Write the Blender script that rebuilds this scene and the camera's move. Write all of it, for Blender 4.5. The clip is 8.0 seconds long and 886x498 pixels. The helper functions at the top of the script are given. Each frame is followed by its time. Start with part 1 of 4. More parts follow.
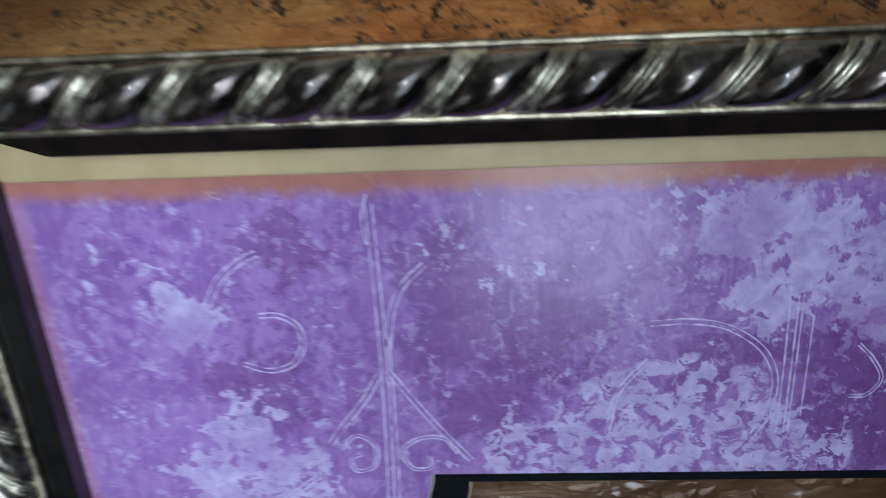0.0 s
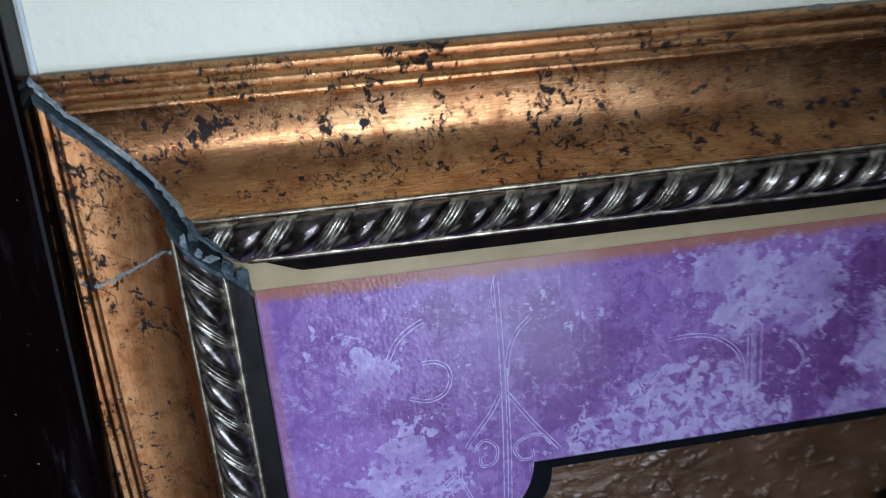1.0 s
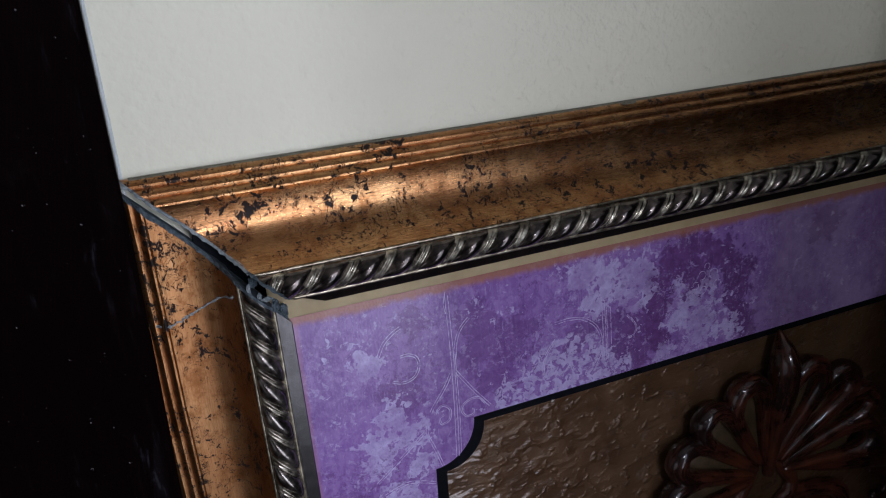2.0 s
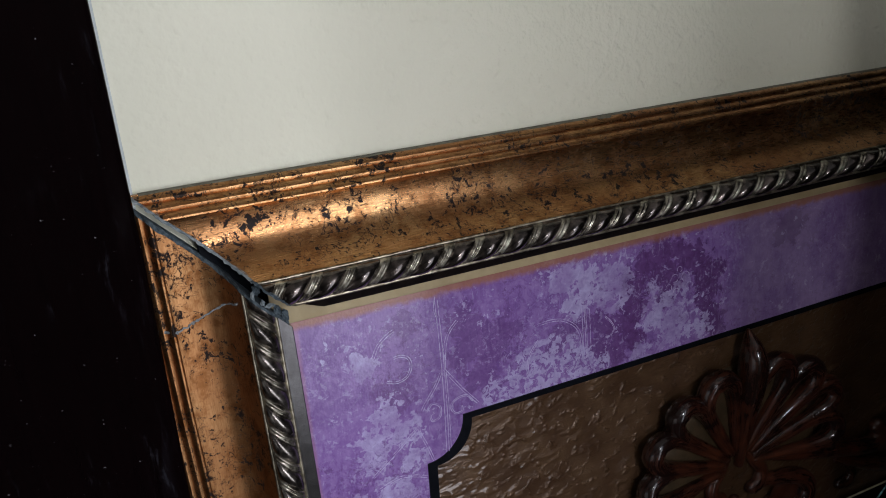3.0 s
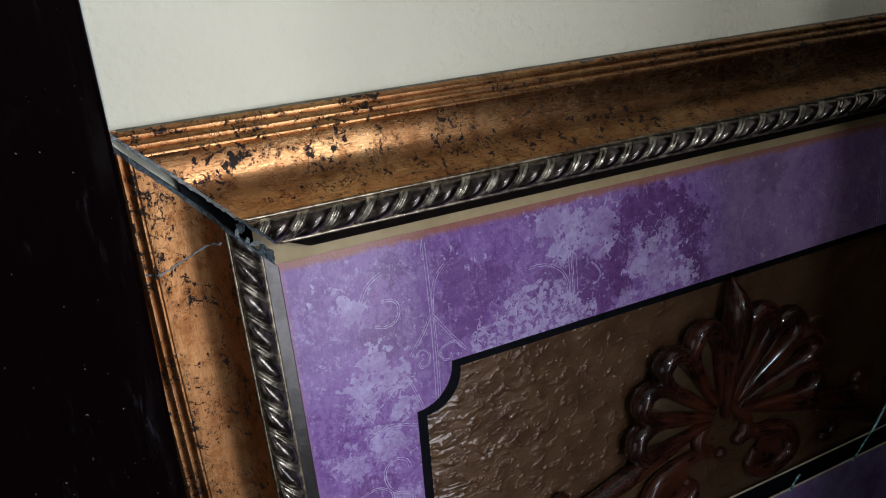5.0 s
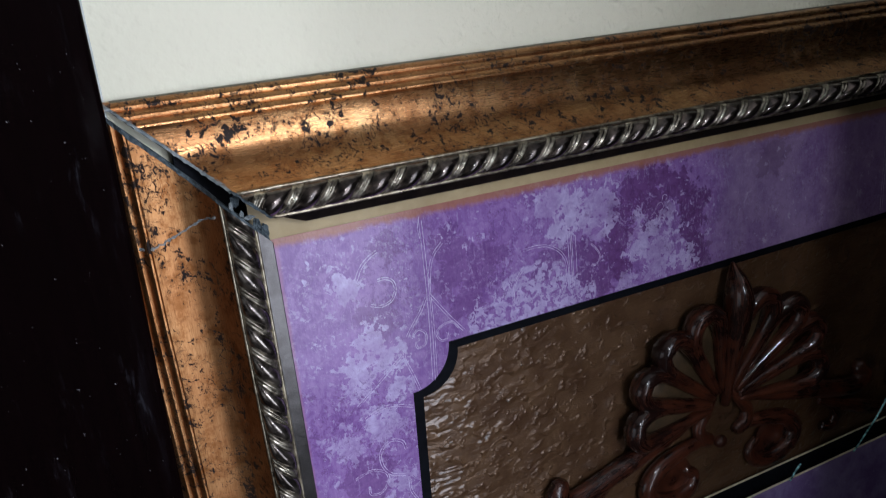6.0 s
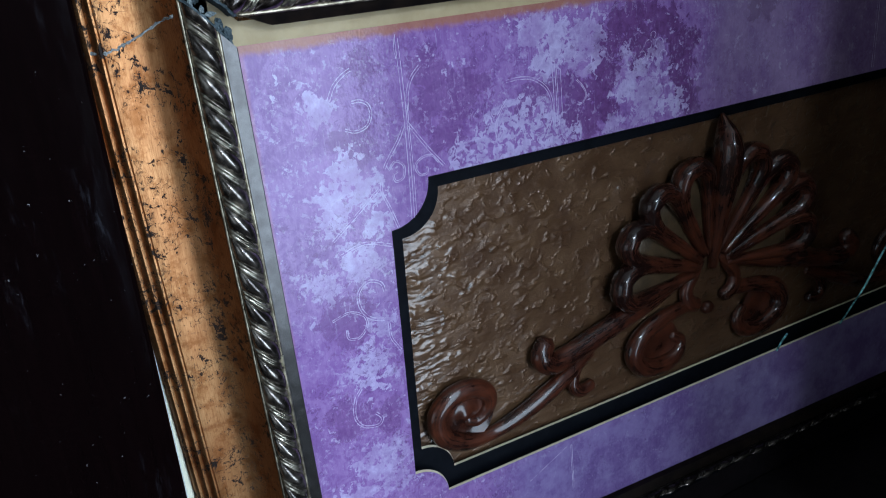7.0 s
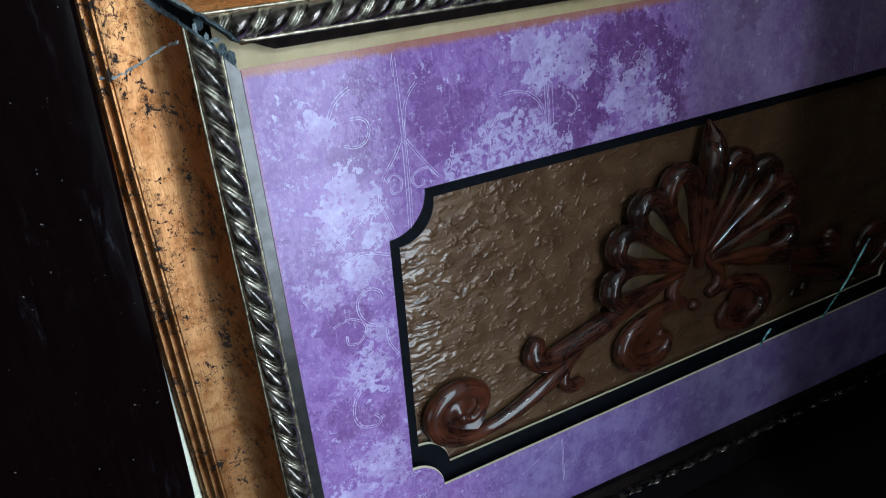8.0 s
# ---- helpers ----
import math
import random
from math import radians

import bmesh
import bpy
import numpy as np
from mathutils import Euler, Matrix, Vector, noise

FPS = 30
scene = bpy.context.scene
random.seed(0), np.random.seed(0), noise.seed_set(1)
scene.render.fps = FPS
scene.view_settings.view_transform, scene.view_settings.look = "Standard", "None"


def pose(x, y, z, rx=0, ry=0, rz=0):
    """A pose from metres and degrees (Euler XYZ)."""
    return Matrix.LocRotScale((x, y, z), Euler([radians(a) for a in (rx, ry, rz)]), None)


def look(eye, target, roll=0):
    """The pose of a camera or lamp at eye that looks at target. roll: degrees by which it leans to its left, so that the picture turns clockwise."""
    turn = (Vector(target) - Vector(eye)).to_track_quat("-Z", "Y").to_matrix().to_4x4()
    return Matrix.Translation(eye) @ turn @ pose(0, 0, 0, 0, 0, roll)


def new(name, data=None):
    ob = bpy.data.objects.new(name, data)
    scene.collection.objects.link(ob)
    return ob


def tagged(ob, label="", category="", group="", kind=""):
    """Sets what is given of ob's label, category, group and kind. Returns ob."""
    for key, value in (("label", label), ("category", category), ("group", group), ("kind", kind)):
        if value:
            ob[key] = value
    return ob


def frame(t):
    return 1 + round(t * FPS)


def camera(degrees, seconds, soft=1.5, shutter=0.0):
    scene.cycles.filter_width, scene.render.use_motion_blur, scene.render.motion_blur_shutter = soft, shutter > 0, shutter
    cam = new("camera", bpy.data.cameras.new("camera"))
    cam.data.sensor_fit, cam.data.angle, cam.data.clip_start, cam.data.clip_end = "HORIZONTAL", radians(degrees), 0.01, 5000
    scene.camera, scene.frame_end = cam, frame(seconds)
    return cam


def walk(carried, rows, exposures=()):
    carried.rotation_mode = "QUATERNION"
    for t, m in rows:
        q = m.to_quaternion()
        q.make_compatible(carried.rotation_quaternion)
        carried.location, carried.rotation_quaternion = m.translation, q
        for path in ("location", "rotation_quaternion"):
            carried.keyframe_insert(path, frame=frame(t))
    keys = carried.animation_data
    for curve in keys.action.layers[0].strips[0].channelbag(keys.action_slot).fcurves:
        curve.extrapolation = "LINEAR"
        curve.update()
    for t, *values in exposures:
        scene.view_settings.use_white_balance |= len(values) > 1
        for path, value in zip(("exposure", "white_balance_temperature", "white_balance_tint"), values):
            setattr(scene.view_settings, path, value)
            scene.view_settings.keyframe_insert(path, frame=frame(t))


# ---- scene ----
cam = camera(57.9, 8.0, 1.0, 0.35)
PATH = [
    (0, (0.140, 0.005, 1.625), (0.031, 1.837, 0.832), -2.8),
    (0.2, (0.124, -0.021, 1.635), (0.002, 1.835, 0.904), -2.9),
    (0.5, (0.103, -0.045, 1.644), (0.018, 1.835, 0.967), -3.3),
    (1, (0.038, -0.116, 1.675), (0.283, 1.770, 1.058), -4.6),
    (1.5, (-0.027, -0.198, 1.712), (0.497, 1.629, 1.089), -5.7),
    (2, (-0.083, -0.253, 1.748), (0.617, 1.513, 1.123), -5.0),
    (2.2, (-0.093, -0.264, 1.758), (0.632, 1.492, 1.132), -4.9),
    (3.3, (-0.108, -0.281, 1.766), (0.663, 1.454, 1.138), -5.1),
    (3.5, (-0.113, -0.279, 1.769), (0.684, 1.439, 1.121), -4.9),
    (4, (-0.110, -0.289, 1.771), (0.691, 1.422, 1.116), -5.2),
    (4.5, (-0.117, -0.285, 1.751), (0.697, 1.426, 1.110), -5.6),
    (4.7, (-0.120, -0.280, 1.736), (0.699, 1.431, 1.103), -5.6),
    (5.8, (-0.116, -0.281, 1.706), (0.688, 1.449, 1.104), -5.5),
    (6, (-0.116, -0.280, 1.703), (0.693, 1.438, 1.080), -5.3),
    (6.5, (-0.124, -0.275, 1.633), (0.717, 1.422, 0.989), -5.6),
    (7, (-0.126, -0.275, 1.605), (0.712, 1.390, 0.883), -5.5),
    (7.5, (-0.127, -0.277, 1.609), (0.713, 1.374, 0.857), -5.4),
    (8, (-0.132, -0.285, 1.636), (0.710, 1.354, 0.857), -5.5),
]
EXPOSURES = [(0.0, 0.06, 5520, 3), (0.6, 0.02, 5200, 5), (1.0, -0.20, 5300, 11), (1.6, -0.68, 5600, 18), (2.2, -0.72, 5950, 20), (2.8, -0.65, 6150, 17), (3.3, -0.56, 6250, 15), (4.7, -0.54, 6200, 15), (5.8, -0.34, 6050, 16), (6.5, -0.16, 5550, 11), (7.0, 0.0, 5280, 4), (8.0, 0.16, 5450, 0)]
walk(cam, [(t, look(eye, target, roll)) for t, eye, target, roll in PATH], EXPOSURES)


# ---- world and light ----
world = bpy.data.worlds.new("sky")
scene.world = world
world.use_nodes = True
wn = world.node_tree.nodes
sky = wn.new("ShaderNodeTexSky")
sky.sky_type, sky.sun_disc = "NISHITA", False
sky.sun_elevation, sky.sun_rotation = radians(35), radians(200)
world.node_tree.links.new(sky.outputs[0], wn["Background"].inputs[0])
wn["Background"].inputs[1].default_value = 0.06

BACK_Y = 0.259
WIN_X0, WIN_X1, WIN_Z0, WIN_Z1, WIN_Y = 0.06, 1.19, 0.24, 3.00, -2.05
SIDE_X, SIDE_Y0, SIDE_Y1, SIDE_Z0, SIDE_Z1 = -2.2, -1.95, -0.30, 0.35, 2.00
MULLION = 0.96
for x0, x1, watts in ((WIN_X0 + 0.05, MULLION - 0.025, 40.0), (MULLION + 0.025, WIN_X1 - 0.05, 21.0)):
    lamp = bpy.data.lights.new("window_daylight", "AREA")
    lamp.shape, lamp.size, lamp.size_y = "RECTANGLE", x1 - x0, WIN_Z1 - WIN_Z0 - 0.1
    lamp.energy, lamp.color = watts, (0.93, 0.97, 1.0)
    middle = ((x0 + x1) / 2, WIN_Y - 0.02, (WIN_Z0 + WIN_Z1) / 2)
    new("window_daylight", lamp).matrix_world = look(middle, (middle[0], 1.0, middle[2]))

# lamp in a made-up side opening, added to brighten the left rail
side = bpy.data.lights.new("side_fill_light", "AREA")
side.shape, side.size, side.size_y = "RECTANGLE", SIDE_Y1 - SIDE_Y0 - 0.1, SIDE_Z1 - SIDE_Z0 - 0.1
side.energy, side.color = 4.8, (0.95, 0.98, 1.0)
new("side_fill_light", side).matrix_world = look((SIDE_X - 0.02, (SIDE_Y0 + SIDE_Y1) / 2, (SIDE_Z0 + SIDE_Z1) / 2), (0.5, (SIDE_Y0 + SIDE_Y1) / 2, (SIDE_Z0 + SIDE_Z1) / 2))

# place and strength of the unseen lamp added for the glint
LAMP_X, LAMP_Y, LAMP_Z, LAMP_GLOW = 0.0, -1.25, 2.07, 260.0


# ---- material helpers ----
class Nodes:
    """A node material and short calls to wire it."""

    def __init__(self, name):
        self.mat = bpy.data.materials.new(name)
        self.mat.use_nodes = True
        self.tree = self.mat.node_tree
        self.bsdf = self.tree.nodes["Principled BSDF"]
        self.coord = self.tree.nodes.new("ShaderNodeTexCoord").outputs["Object"]

    def plug(self, value, socket):
        if hasattr(value, "is_linked"):
            self.tree.links.new(value, socket)
        elif value is not None:
            socket.default_value = value

    def scaled(self, x, y, z, source=None):
        n = self.tree.nodes.new("ShaderNodeMapping")
        n.inputs["Scale"].default_value = (x, y, z)
        self.plug(source or self.coord, n.inputs["Vector"])
        return n.outputs[0]

    def noise(self, scale, detail=4.0, rough=0.55, distort=0.0, vector=None):
        n = self.tree.nodes.new("ShaderNodeTexNoise")
        self.plug(vector or self.coord, n.inputs["Vector"])
        for key, value in (("Scale", scale), ("Detail", detail), ("Roughness", rough), ("Distortion", distort)):
            n.inputs[key].default_value = value
        return n.outputs["Fac"]

    def voronoi(self, scale, feature="F1", vector=None):
        n = self.tree.nodes.new("ShaderNodeTexVoronoi")
        n.feature = feature
        self.plug(vector or self.coord, n.inputs["Vector"])
        n.inputs["Scale"].default_value = scale
        return n.outputs["Distance"]

    def span(self, value, lo, hi, out0=0.0, out1=1.0):
        n = self.tree.nodes.new("ShaderNodeMapRange")
        n.interpolation_type = "SMOOTHSTEP"
        self.plug(value, n.inputs["Value"])
        for key, v in (("From Min", lo), ("From Max", hi), ("To Min", out0), ("To Max", out1)):
            n.inputs[key].default_value = v
        return n.outputs[0]

    def math(self, op, a, b=None, c=None):
        n = self.tree.nodes.new("ShaderNodeMath")
        n.operation = op
        for v, socket in zip((a, b, c), n.inputs):
            self.plug(v, socket)
        return n.outputs[0]

    def mix(self, fac, a, b):
        n = self.tree.nodes.new("ShaderNodeMix")
        n.data_type = "RGBA"
        self.plug(fac, n.inputs[0])
        for v, k in ((a, 6), (b, 7)):
            self.plug((*v, 1.0) if isinstance(v, tuple) else v, n.inputs[k])
        return n.outputs[2]

    def near(self, place, radius):
        """1 at a place, falling to 0 at the radius."""
        n = self.tree.nodes.new("ShaderNodeVectorMath")
        n.operation = "DISTANCE"
        self.plug(self.coord, n.inputs[0])
        n.inputs[1].default_value = place
        return self.span(n.outputs["Value"], 0.0, radius, 1.0, 0.0)

    def axis(self, which):
        n = self.tree.nodes.new("ShaderNodeSeparateXYZ")
        self.plug(self.coord, n.inputs[0])
        return n.outputs[which]

    def bump(self, height, strength=0.3, depth=0.001, under=None):
        n = self.tree.nodes.new("ShaderNodeBump")
        n.inputs["Strength"].default_value = strength
        n.inputs["Distance"].default_value = depth
        self.plug(height, n.inputs["Height"])
        if under is not None:
            self.plug(under, n.inputs["Normal"])
        return n.outputs[0]

    def done(self, color, rough=0.5, metal=0.0, normal=None, coat=0.0, coat_rough=0.1, spec=0.5):
        b = self.bsdf.inputs
        self.plug((*color, 1.0) if isinstance(color, tuple) else color, b["Base Color"])
        self.plug(rough, b["Roughness"])
        self.plug(metal, b["Metallic"])
        self.plug(normal, b["Normal"])
        b["Coat Weight"].default_value = coat
        b["Coat Roughness"].default_value = coat_rough
        b["Specular IOR Level"].default_value = spec
        return self.mat


def gold_leaf(name, along, matte=0.0, wear=0.0):
    """Copper-gold leaf with dark worn blotches, their thin rims and crawling hairlines; the brushing runs along one axis."""
    n = Nodes(name)
    stretch = (12, 160, 160) if along == "x" else (160, 160, 12)
    streak = n.noise(9.0, 5, 0.65, 0, n.scaled(*stretch))
    cloud = n.noise(14.0, 4)
    big = n.noise(27.0, 2, 0.5)
    gold = n.mix(n.span(cloud, 0.35, 0.7), (0.43, 0.212, 0.090), (0.57, 0.335, 0.150))
    gold = n.mix(n.span(streak, 0.35, 0.72, 0.0, 0.55), gold, (0.22, 0.086, 0.031))
    region = n.span(big, 0.44, 0.60)
    field = n.noise(150.0, 8, 0.70, 0.5)
    field = n.math("ADD", field, n.math("MULTIPLY", n.math("SUBTRACT", big, 0.5), 0.34))
    blot = n.span(field, 0.580, 0.608)
    rim = n.math("ABSOLUTE", n.math("SUBTRACT", n.noise(88.0, 4, 0.55, 0.7), 0.565))
    rim = n.math("MULTIPLY", n.span(rim, 0.003, 0.011, 1.0, 0.0), n.span(n.noise(46.0, 2), 0.46, 0.54))
    worm = n.math("ABSOLUTE", n.math("SUBTRACT", n.noise(58.0, 4, 0.55, 1.6), 0.5))
    worm = n.math("MULTIPLY", n.span(worm, 0.004, 0.016, 1.0, 0.0), n.math("MULTIPLY", n.span(big, 0.45, 0.55), n.span(n.noise(130.0, 3), 0.45, 0.52)))
    dots = n.math("MULTIPLY", n.span(n.noise(300.0, 5, 0.7), 0.570, 0.620), n.span(n.noise(34.0, 3), 0.44, 0.60, 0.15, 1.0))
    dark = n.math("MAXIMUM", n.math("MAXIMUM", blot, n.math("MULTIPLY", rim, 0.85)), n.math("MAXIMUM", worm, n.math("MULTIPLY", dots, 0.8)))
    stain = n.math("ADD", n.math("MULTIPLY", n.span(n.noise(70.0, 9, 0.72), 0.44, 0.64), 0.66), n.math("ADD", n.math("MULTIPLY", region, 0.18), wear))
    gold = n.mix(stain, gold, (0.205, 0.080, 0.025))
    color = n.mix(dark, gold, (0.014, 0.008, 0.006))
    rough = n.math("ADD", n.span(streak, 0.3, 0.8, 0.245 + matte, 0.36 + matte), n.math("MULTIPLY", dark, 0.22))
    relief = n.bump(n.math("SUBTRACT", n.math("ADD", n.math("MULTIPLY", streak, 0.60), n.math("MULTIPLY", n.noise(360.0, 4, 0.65), 0.46)), n.math("MULTIPLY", dark, 0.30)), 0.26, 0.0006)
    return n.done(color, rough, n.math("SUBTRACT", 1.0, n.math("MULTIPLY", dark, 0.85)), relief, 0.0, 0.1, 0.2)


def tarnished(name, light, deep, low, high, bump=0.25, coat=0.0):
    n = Nodes(name)
    wear = n.noise(160.0, 5, 0.6)
    patch = n.noise(40.0, 3)
    color = n.mix(n.span(wear, 0.38, 0.66), deep, light)
    rough = n.span(patch, 0.3, 0.7, low, high)
    return n.done(color, rough, 0.9, n.bump(wear, bump, 0.0006), coat, 0.14)


def printed_purple():
    """The mat's damask print: deep violet and lilac in worn patches, with a russet edge."""
    n = Nodes("printed_purple")
    shards = [(0.150, 1.453, 16), (0.168, 1.456, 22), (0.182, 1.464, 24), (0.199, 1.472, 24), (0.214, 1.468, 22), (0.230, 1.458, 18), (0.205, 1.452, 24), (0.246, 1.452, 14)]
    light = [(0.045, 1.435, 22), (0.075, 1.420, 16), (0.030, 1.385, 20), (0.215, 1.535, 22), (0.236, 1.528, 30), (0.258, 1.526, 28), (0.262, 1.509, 22), (0.225, 1.512, 18),
             (0.318, 1.494, 16), (0.306, 1.478, 20), (0.325, 1.478, 24), (0.322, 1.460, 28), (0.336, 1.502, 12), (0.303, 1.510, 9), (0.358, 1.458, 16), (0.291, 1.452, 16),
             (0.057, 1.464, 18), (0.068, 1.447, 22), (0.048, 1.447, 16), (0.046, 1.507, 16), (0.060, 1.312, 28), (0.062, 1.222, 36), (0.058, 1.395, 24), (0.072, 1.340, 18), (0.030, 1.200, 26)]
    deep = [(0.138, 1.500, 34), (0.125, 1.525, 20), (0.160, 1.505, 22), (0.138, 1.474, 20), (0.068, 1.481, 22), (0.078, 1.530, 15), (0.209, 1.487, 20),
            (0.252, 1.478, 22), (0.275, 1.487, 22), (0.243, 1.490, 14), (0.262, 1.462, 20), (0.279, 1.468, 18),
            (0.283, 1.512, 18), (0.294, 1.530, 22), (0.319, 1.534, 24), (0.348, 1.525, 24), (0.362, 1.507, 22), (0.362, 1.488, 20), (0.368, 1.468, 18), (0.370, 1.455, 16), (0.285, 1.492, 16), (0.320, 1.515, 28),
            (0.045, 1.355, 30), (0.035, 1.275, 26), (0.064, 1.268, 18), (0.455, 1.530, 24)]

    def cover(places):
        """How deep a place lies inside any of the worn spots (x, z, radius in millimetres)."""
        field = None
        for x, z, r in places:
            one = n.near((x, 0.225, z), r * 0.00135)
            field = one if field is None else n.math("MAXIMUM", field, one)
        return field

    fine = n.noise(150.0, 8, 0.7, 0.6)
    jag = n.math("ADD", n.math("MULTIPLY", n.noise(180.0, 4, 0.6, 0.5), 0.50), n.math("MULTIPLY", n.noise(110.0, 10, 0.72, 0.4), 0.35))
    jag = n.math("SUBTRACT", n.math("ADD", jag, n.math("MULTIPLY", n.noise(45.0, 4, 0.6), 0.15)), 0.5)
    blot = n.math("SUBTRACT", n.noise(70.0, 9, 0.70, 0.5), 0.5)
    f = n.span(n.math("ADD", cover(light), n.math("MULTIPLY", jag, 6.4)), 0.53, 0.58)
    d = n.span(n.math("ADD", cover(deep), n.math("MULTIPLY", blot, 3.2)), 0.36, 0.56)
    wash = n.noise(17.0, 5, 0.6)
    streak = n.noise(7.0, 5, 0.7, 0.2, n.scaled(60, 60, 9))
    mottle = n.math("ADD", n.span(n.noise(100.0, 9, 0.74, 0.8), 0.42, 0.58, 0.0, 0.55), n.span(streak, 0.40, 0.68, 0.0, 0.35))
    color = n.mix(n.span(wash, 0.3, 0.7), (0.163, 0.077, 0.262), (0.224, 0.121, 0.346))
    color = n.mix(mottle, color, (0.300, 0.188, 0.440))
    deep_c = n.mix(n.span(fine, 0.3, 0.7), (0.086, 0.030, 0.125), (0.150, 0.063, 0.208))
    color = n.mix(n.math("MULTIPLY", d, n.span(n.axis(0), 0.20, 0.29, 0.50, 0.90)), color, deep_c)
    light_c = n.mix(n.span(fine, 0.3, 0.7), (0.325, 0.252, 0.475), (0.485, 0.425, 0.655))
    color = n.mix(n.math("MULTIPLY", f, n.span(n.noise(30.0, 6, 0.65), 0.36, 0.62, 0.35, 0.95)), color, light_c)
    flake = n.math("MULTIPLY", n.span(n.noise(290.0, 8, 0.74, 0.4), 0.545, 0.575), n.span(n.noise(27.0, 5, 0.6), 0.44, 0.56))
    color = n.mix(n.math("MULTIPLY", flake, 0.42), color, light_c)
    scratch = n.math("MULTIPLY", n.span(n.noise(8.0, 7, 0.72, 0.1, n.scaled(75, 75, 7)), 0.585, 0.615), n.span(n.noise(33.0, 4), 0.48, 0.60))
    color = n.mix(n.math("MULTIPLY", scratch, 0.45), color, light_c)
    gap = n.math("MULTIPLY", n.span(n.noise(250.0, 8, 0.74, 0.5), 0.425, 0.455, 1.0, 0.0), n.span(n.noise(21.0, 5, 0.6), 0.46, 0.58))
    color = n.mix(n.math("MULTIPLY", gap, 0.55), color, deep_c)
    chip = n.span(n.noise(165.0, 7, 0.66, 0.7), 0.475, 0.500)
    chip = n.math("MULTIPLY", chip, n.span(n.math("ADD", cover(shards), n.math("MULTIPLY", blot, 0.8)), 0.22, 0.34))
    color = n.mix(n.math("MULTIPLY", chip, 0.92), color, light_c)
    grey = n.span(n.math("ADD", n.axis(0), n.math("MULTIPLY", n.noise(26.0, 8, 0.68), 0.11)), 0.425, 0.470)
    color = n.mix(n.math("MULTIPLY", grey, 0.50), color, n.mix(n.span(n.noise(24.0, 7, 0.6), 0.35, 0.65), (0.185, 0.125, 0.240), (0.320, 0.250, 0.375)))
    # lower strip: its bluish-grey sheen is put into the print's colour
    under = n.math("MULTIPLY", n.span(n.axis(2), 1.19, 1.165), n.span(n.axis(0), 0.12, 0.20))
    color = n.mix(n.math("MULTIPLY", under, 0.6), color, n.mix(n.span(n.noise(26.0, 8, 0.66), 0.38, 0.62), (0.100, 0.072, 0.215), (0.225, 0.195, 0.390)))
    z = n.math("ADD", n.axis(2), n.math("MULTIPLY", n.math("SUBTRACT", n.noise(70.0, 6, 0.65), 0.5), 0.011))
    color = n.mix(n.span(z, 1.5460, 1.5520, 0.0, 0.85), color, n.mix(n.noise(160.0, 6, 0.7), (0.25, 0.092, 0.044), (0.39, 0.185, 0.095)))
    x = n.math("ADD", n.axis(0), n.math("MULTIPLY", n.math("SUBTRACT", n.noise(70.0, 4), 0.5), 0.004))
    color = n.mix(n.span(x, 0.0005, 0.003, 0.35, 0.0), color, (0.36, 0.15, 0.14))
    weave = n.voronoi(500.0, "F1", n.scaled(1.0, 1.0, 0.8))
    cloth = n.math("MULTIPLY", weave, n.math("ADD", n.span(n.noise(30.0, 3), 0.45, 0.70, 0.0, 0.3), n.near((0.04, 0.225, 1.53), 0.12)))
    relief = n.bump(n.noise(420.0, 5, 0.7), 0.14, 0.0005, n.bump(cloth, 0.15, 0.0009))
    return n.done(color, n.span(fine, 0.3, 0.7, 0.07, 0.13), 0.0, relief, 0.0, 0.1, 0.30)


def simple(name, a, b, scale, rough, metal=0.0, bump=0.2, depth=0.001, coat=0.0, coat_rough=0.1, detail=5.0, spec=0.5):
    n = Nodes(name)
    v = n.noise(scale, detail, 0.6)
    w = n.noise(scale * 6.0, 3, 0.6)
    color = n.mix(n.span(v, 0.3, 0.7), a, b)
    return n.done(color, n.span(w, 0.3, 0.7, rough * 0.85, min(1.0, rough * 1.15)), metal, n.bump(n.math("ADD", v, n.math("MULTIPLY", w, 0.4)), bump, depth), coat, coat_rough, spec)


def carved_wood():
    """Mahogany stain worn red along the grain of each member, under gloss lacquer."""
    n = Nodes("carved_mahogany")
    strand = n.tree.nodes.new("ShaderNodeAttribute")
    strand.attribute_name = "strand"
    along = strand.outputs["Vector"]
    grain = n.noise(11.0, 6, 0.68, 0.3, n.scaled(4, 55, 55, along))
    fibre = n.noise(30.0, 4, 0.6, 0.2, n.scaled(3, 55, 55, along))
    patch = n.noise(30.0, 6, 0.66, 0.4)
    root = n.math("MULTIPLY", n.near((0.4140, 0.232, 1.2885), 0.13), 0.05)
    low = n.span(n.axis(2), 1.285, 1.262, 0.0, 0.03)
    worn = n.math("ADD", n.math("ADD", n.math("MULTIPLY", patch, 0.55), n.math("MULTIPLY", grain, 0.45)), n.math("MAXIMUM", root, low))
    color = n.mix(n.span(worn, 0.42, 0.68), (0.010, 0.004, 0.0034), (0.100, 0.027, 0.012))
    color = n.mix(n.span(fibre, 0.45, 0.68, 0.0, 0.30), color, (0.014, 0.006, 0.005))
    return n.done(color, n.span(worn, 0.45, 0.65, 0.26, 0.42), 0.0, n.bump(n.math("ADD", fibre, n.noise(90.0, 3)), 0.35, 0.0008), 0.75, 0.11, 0.15)


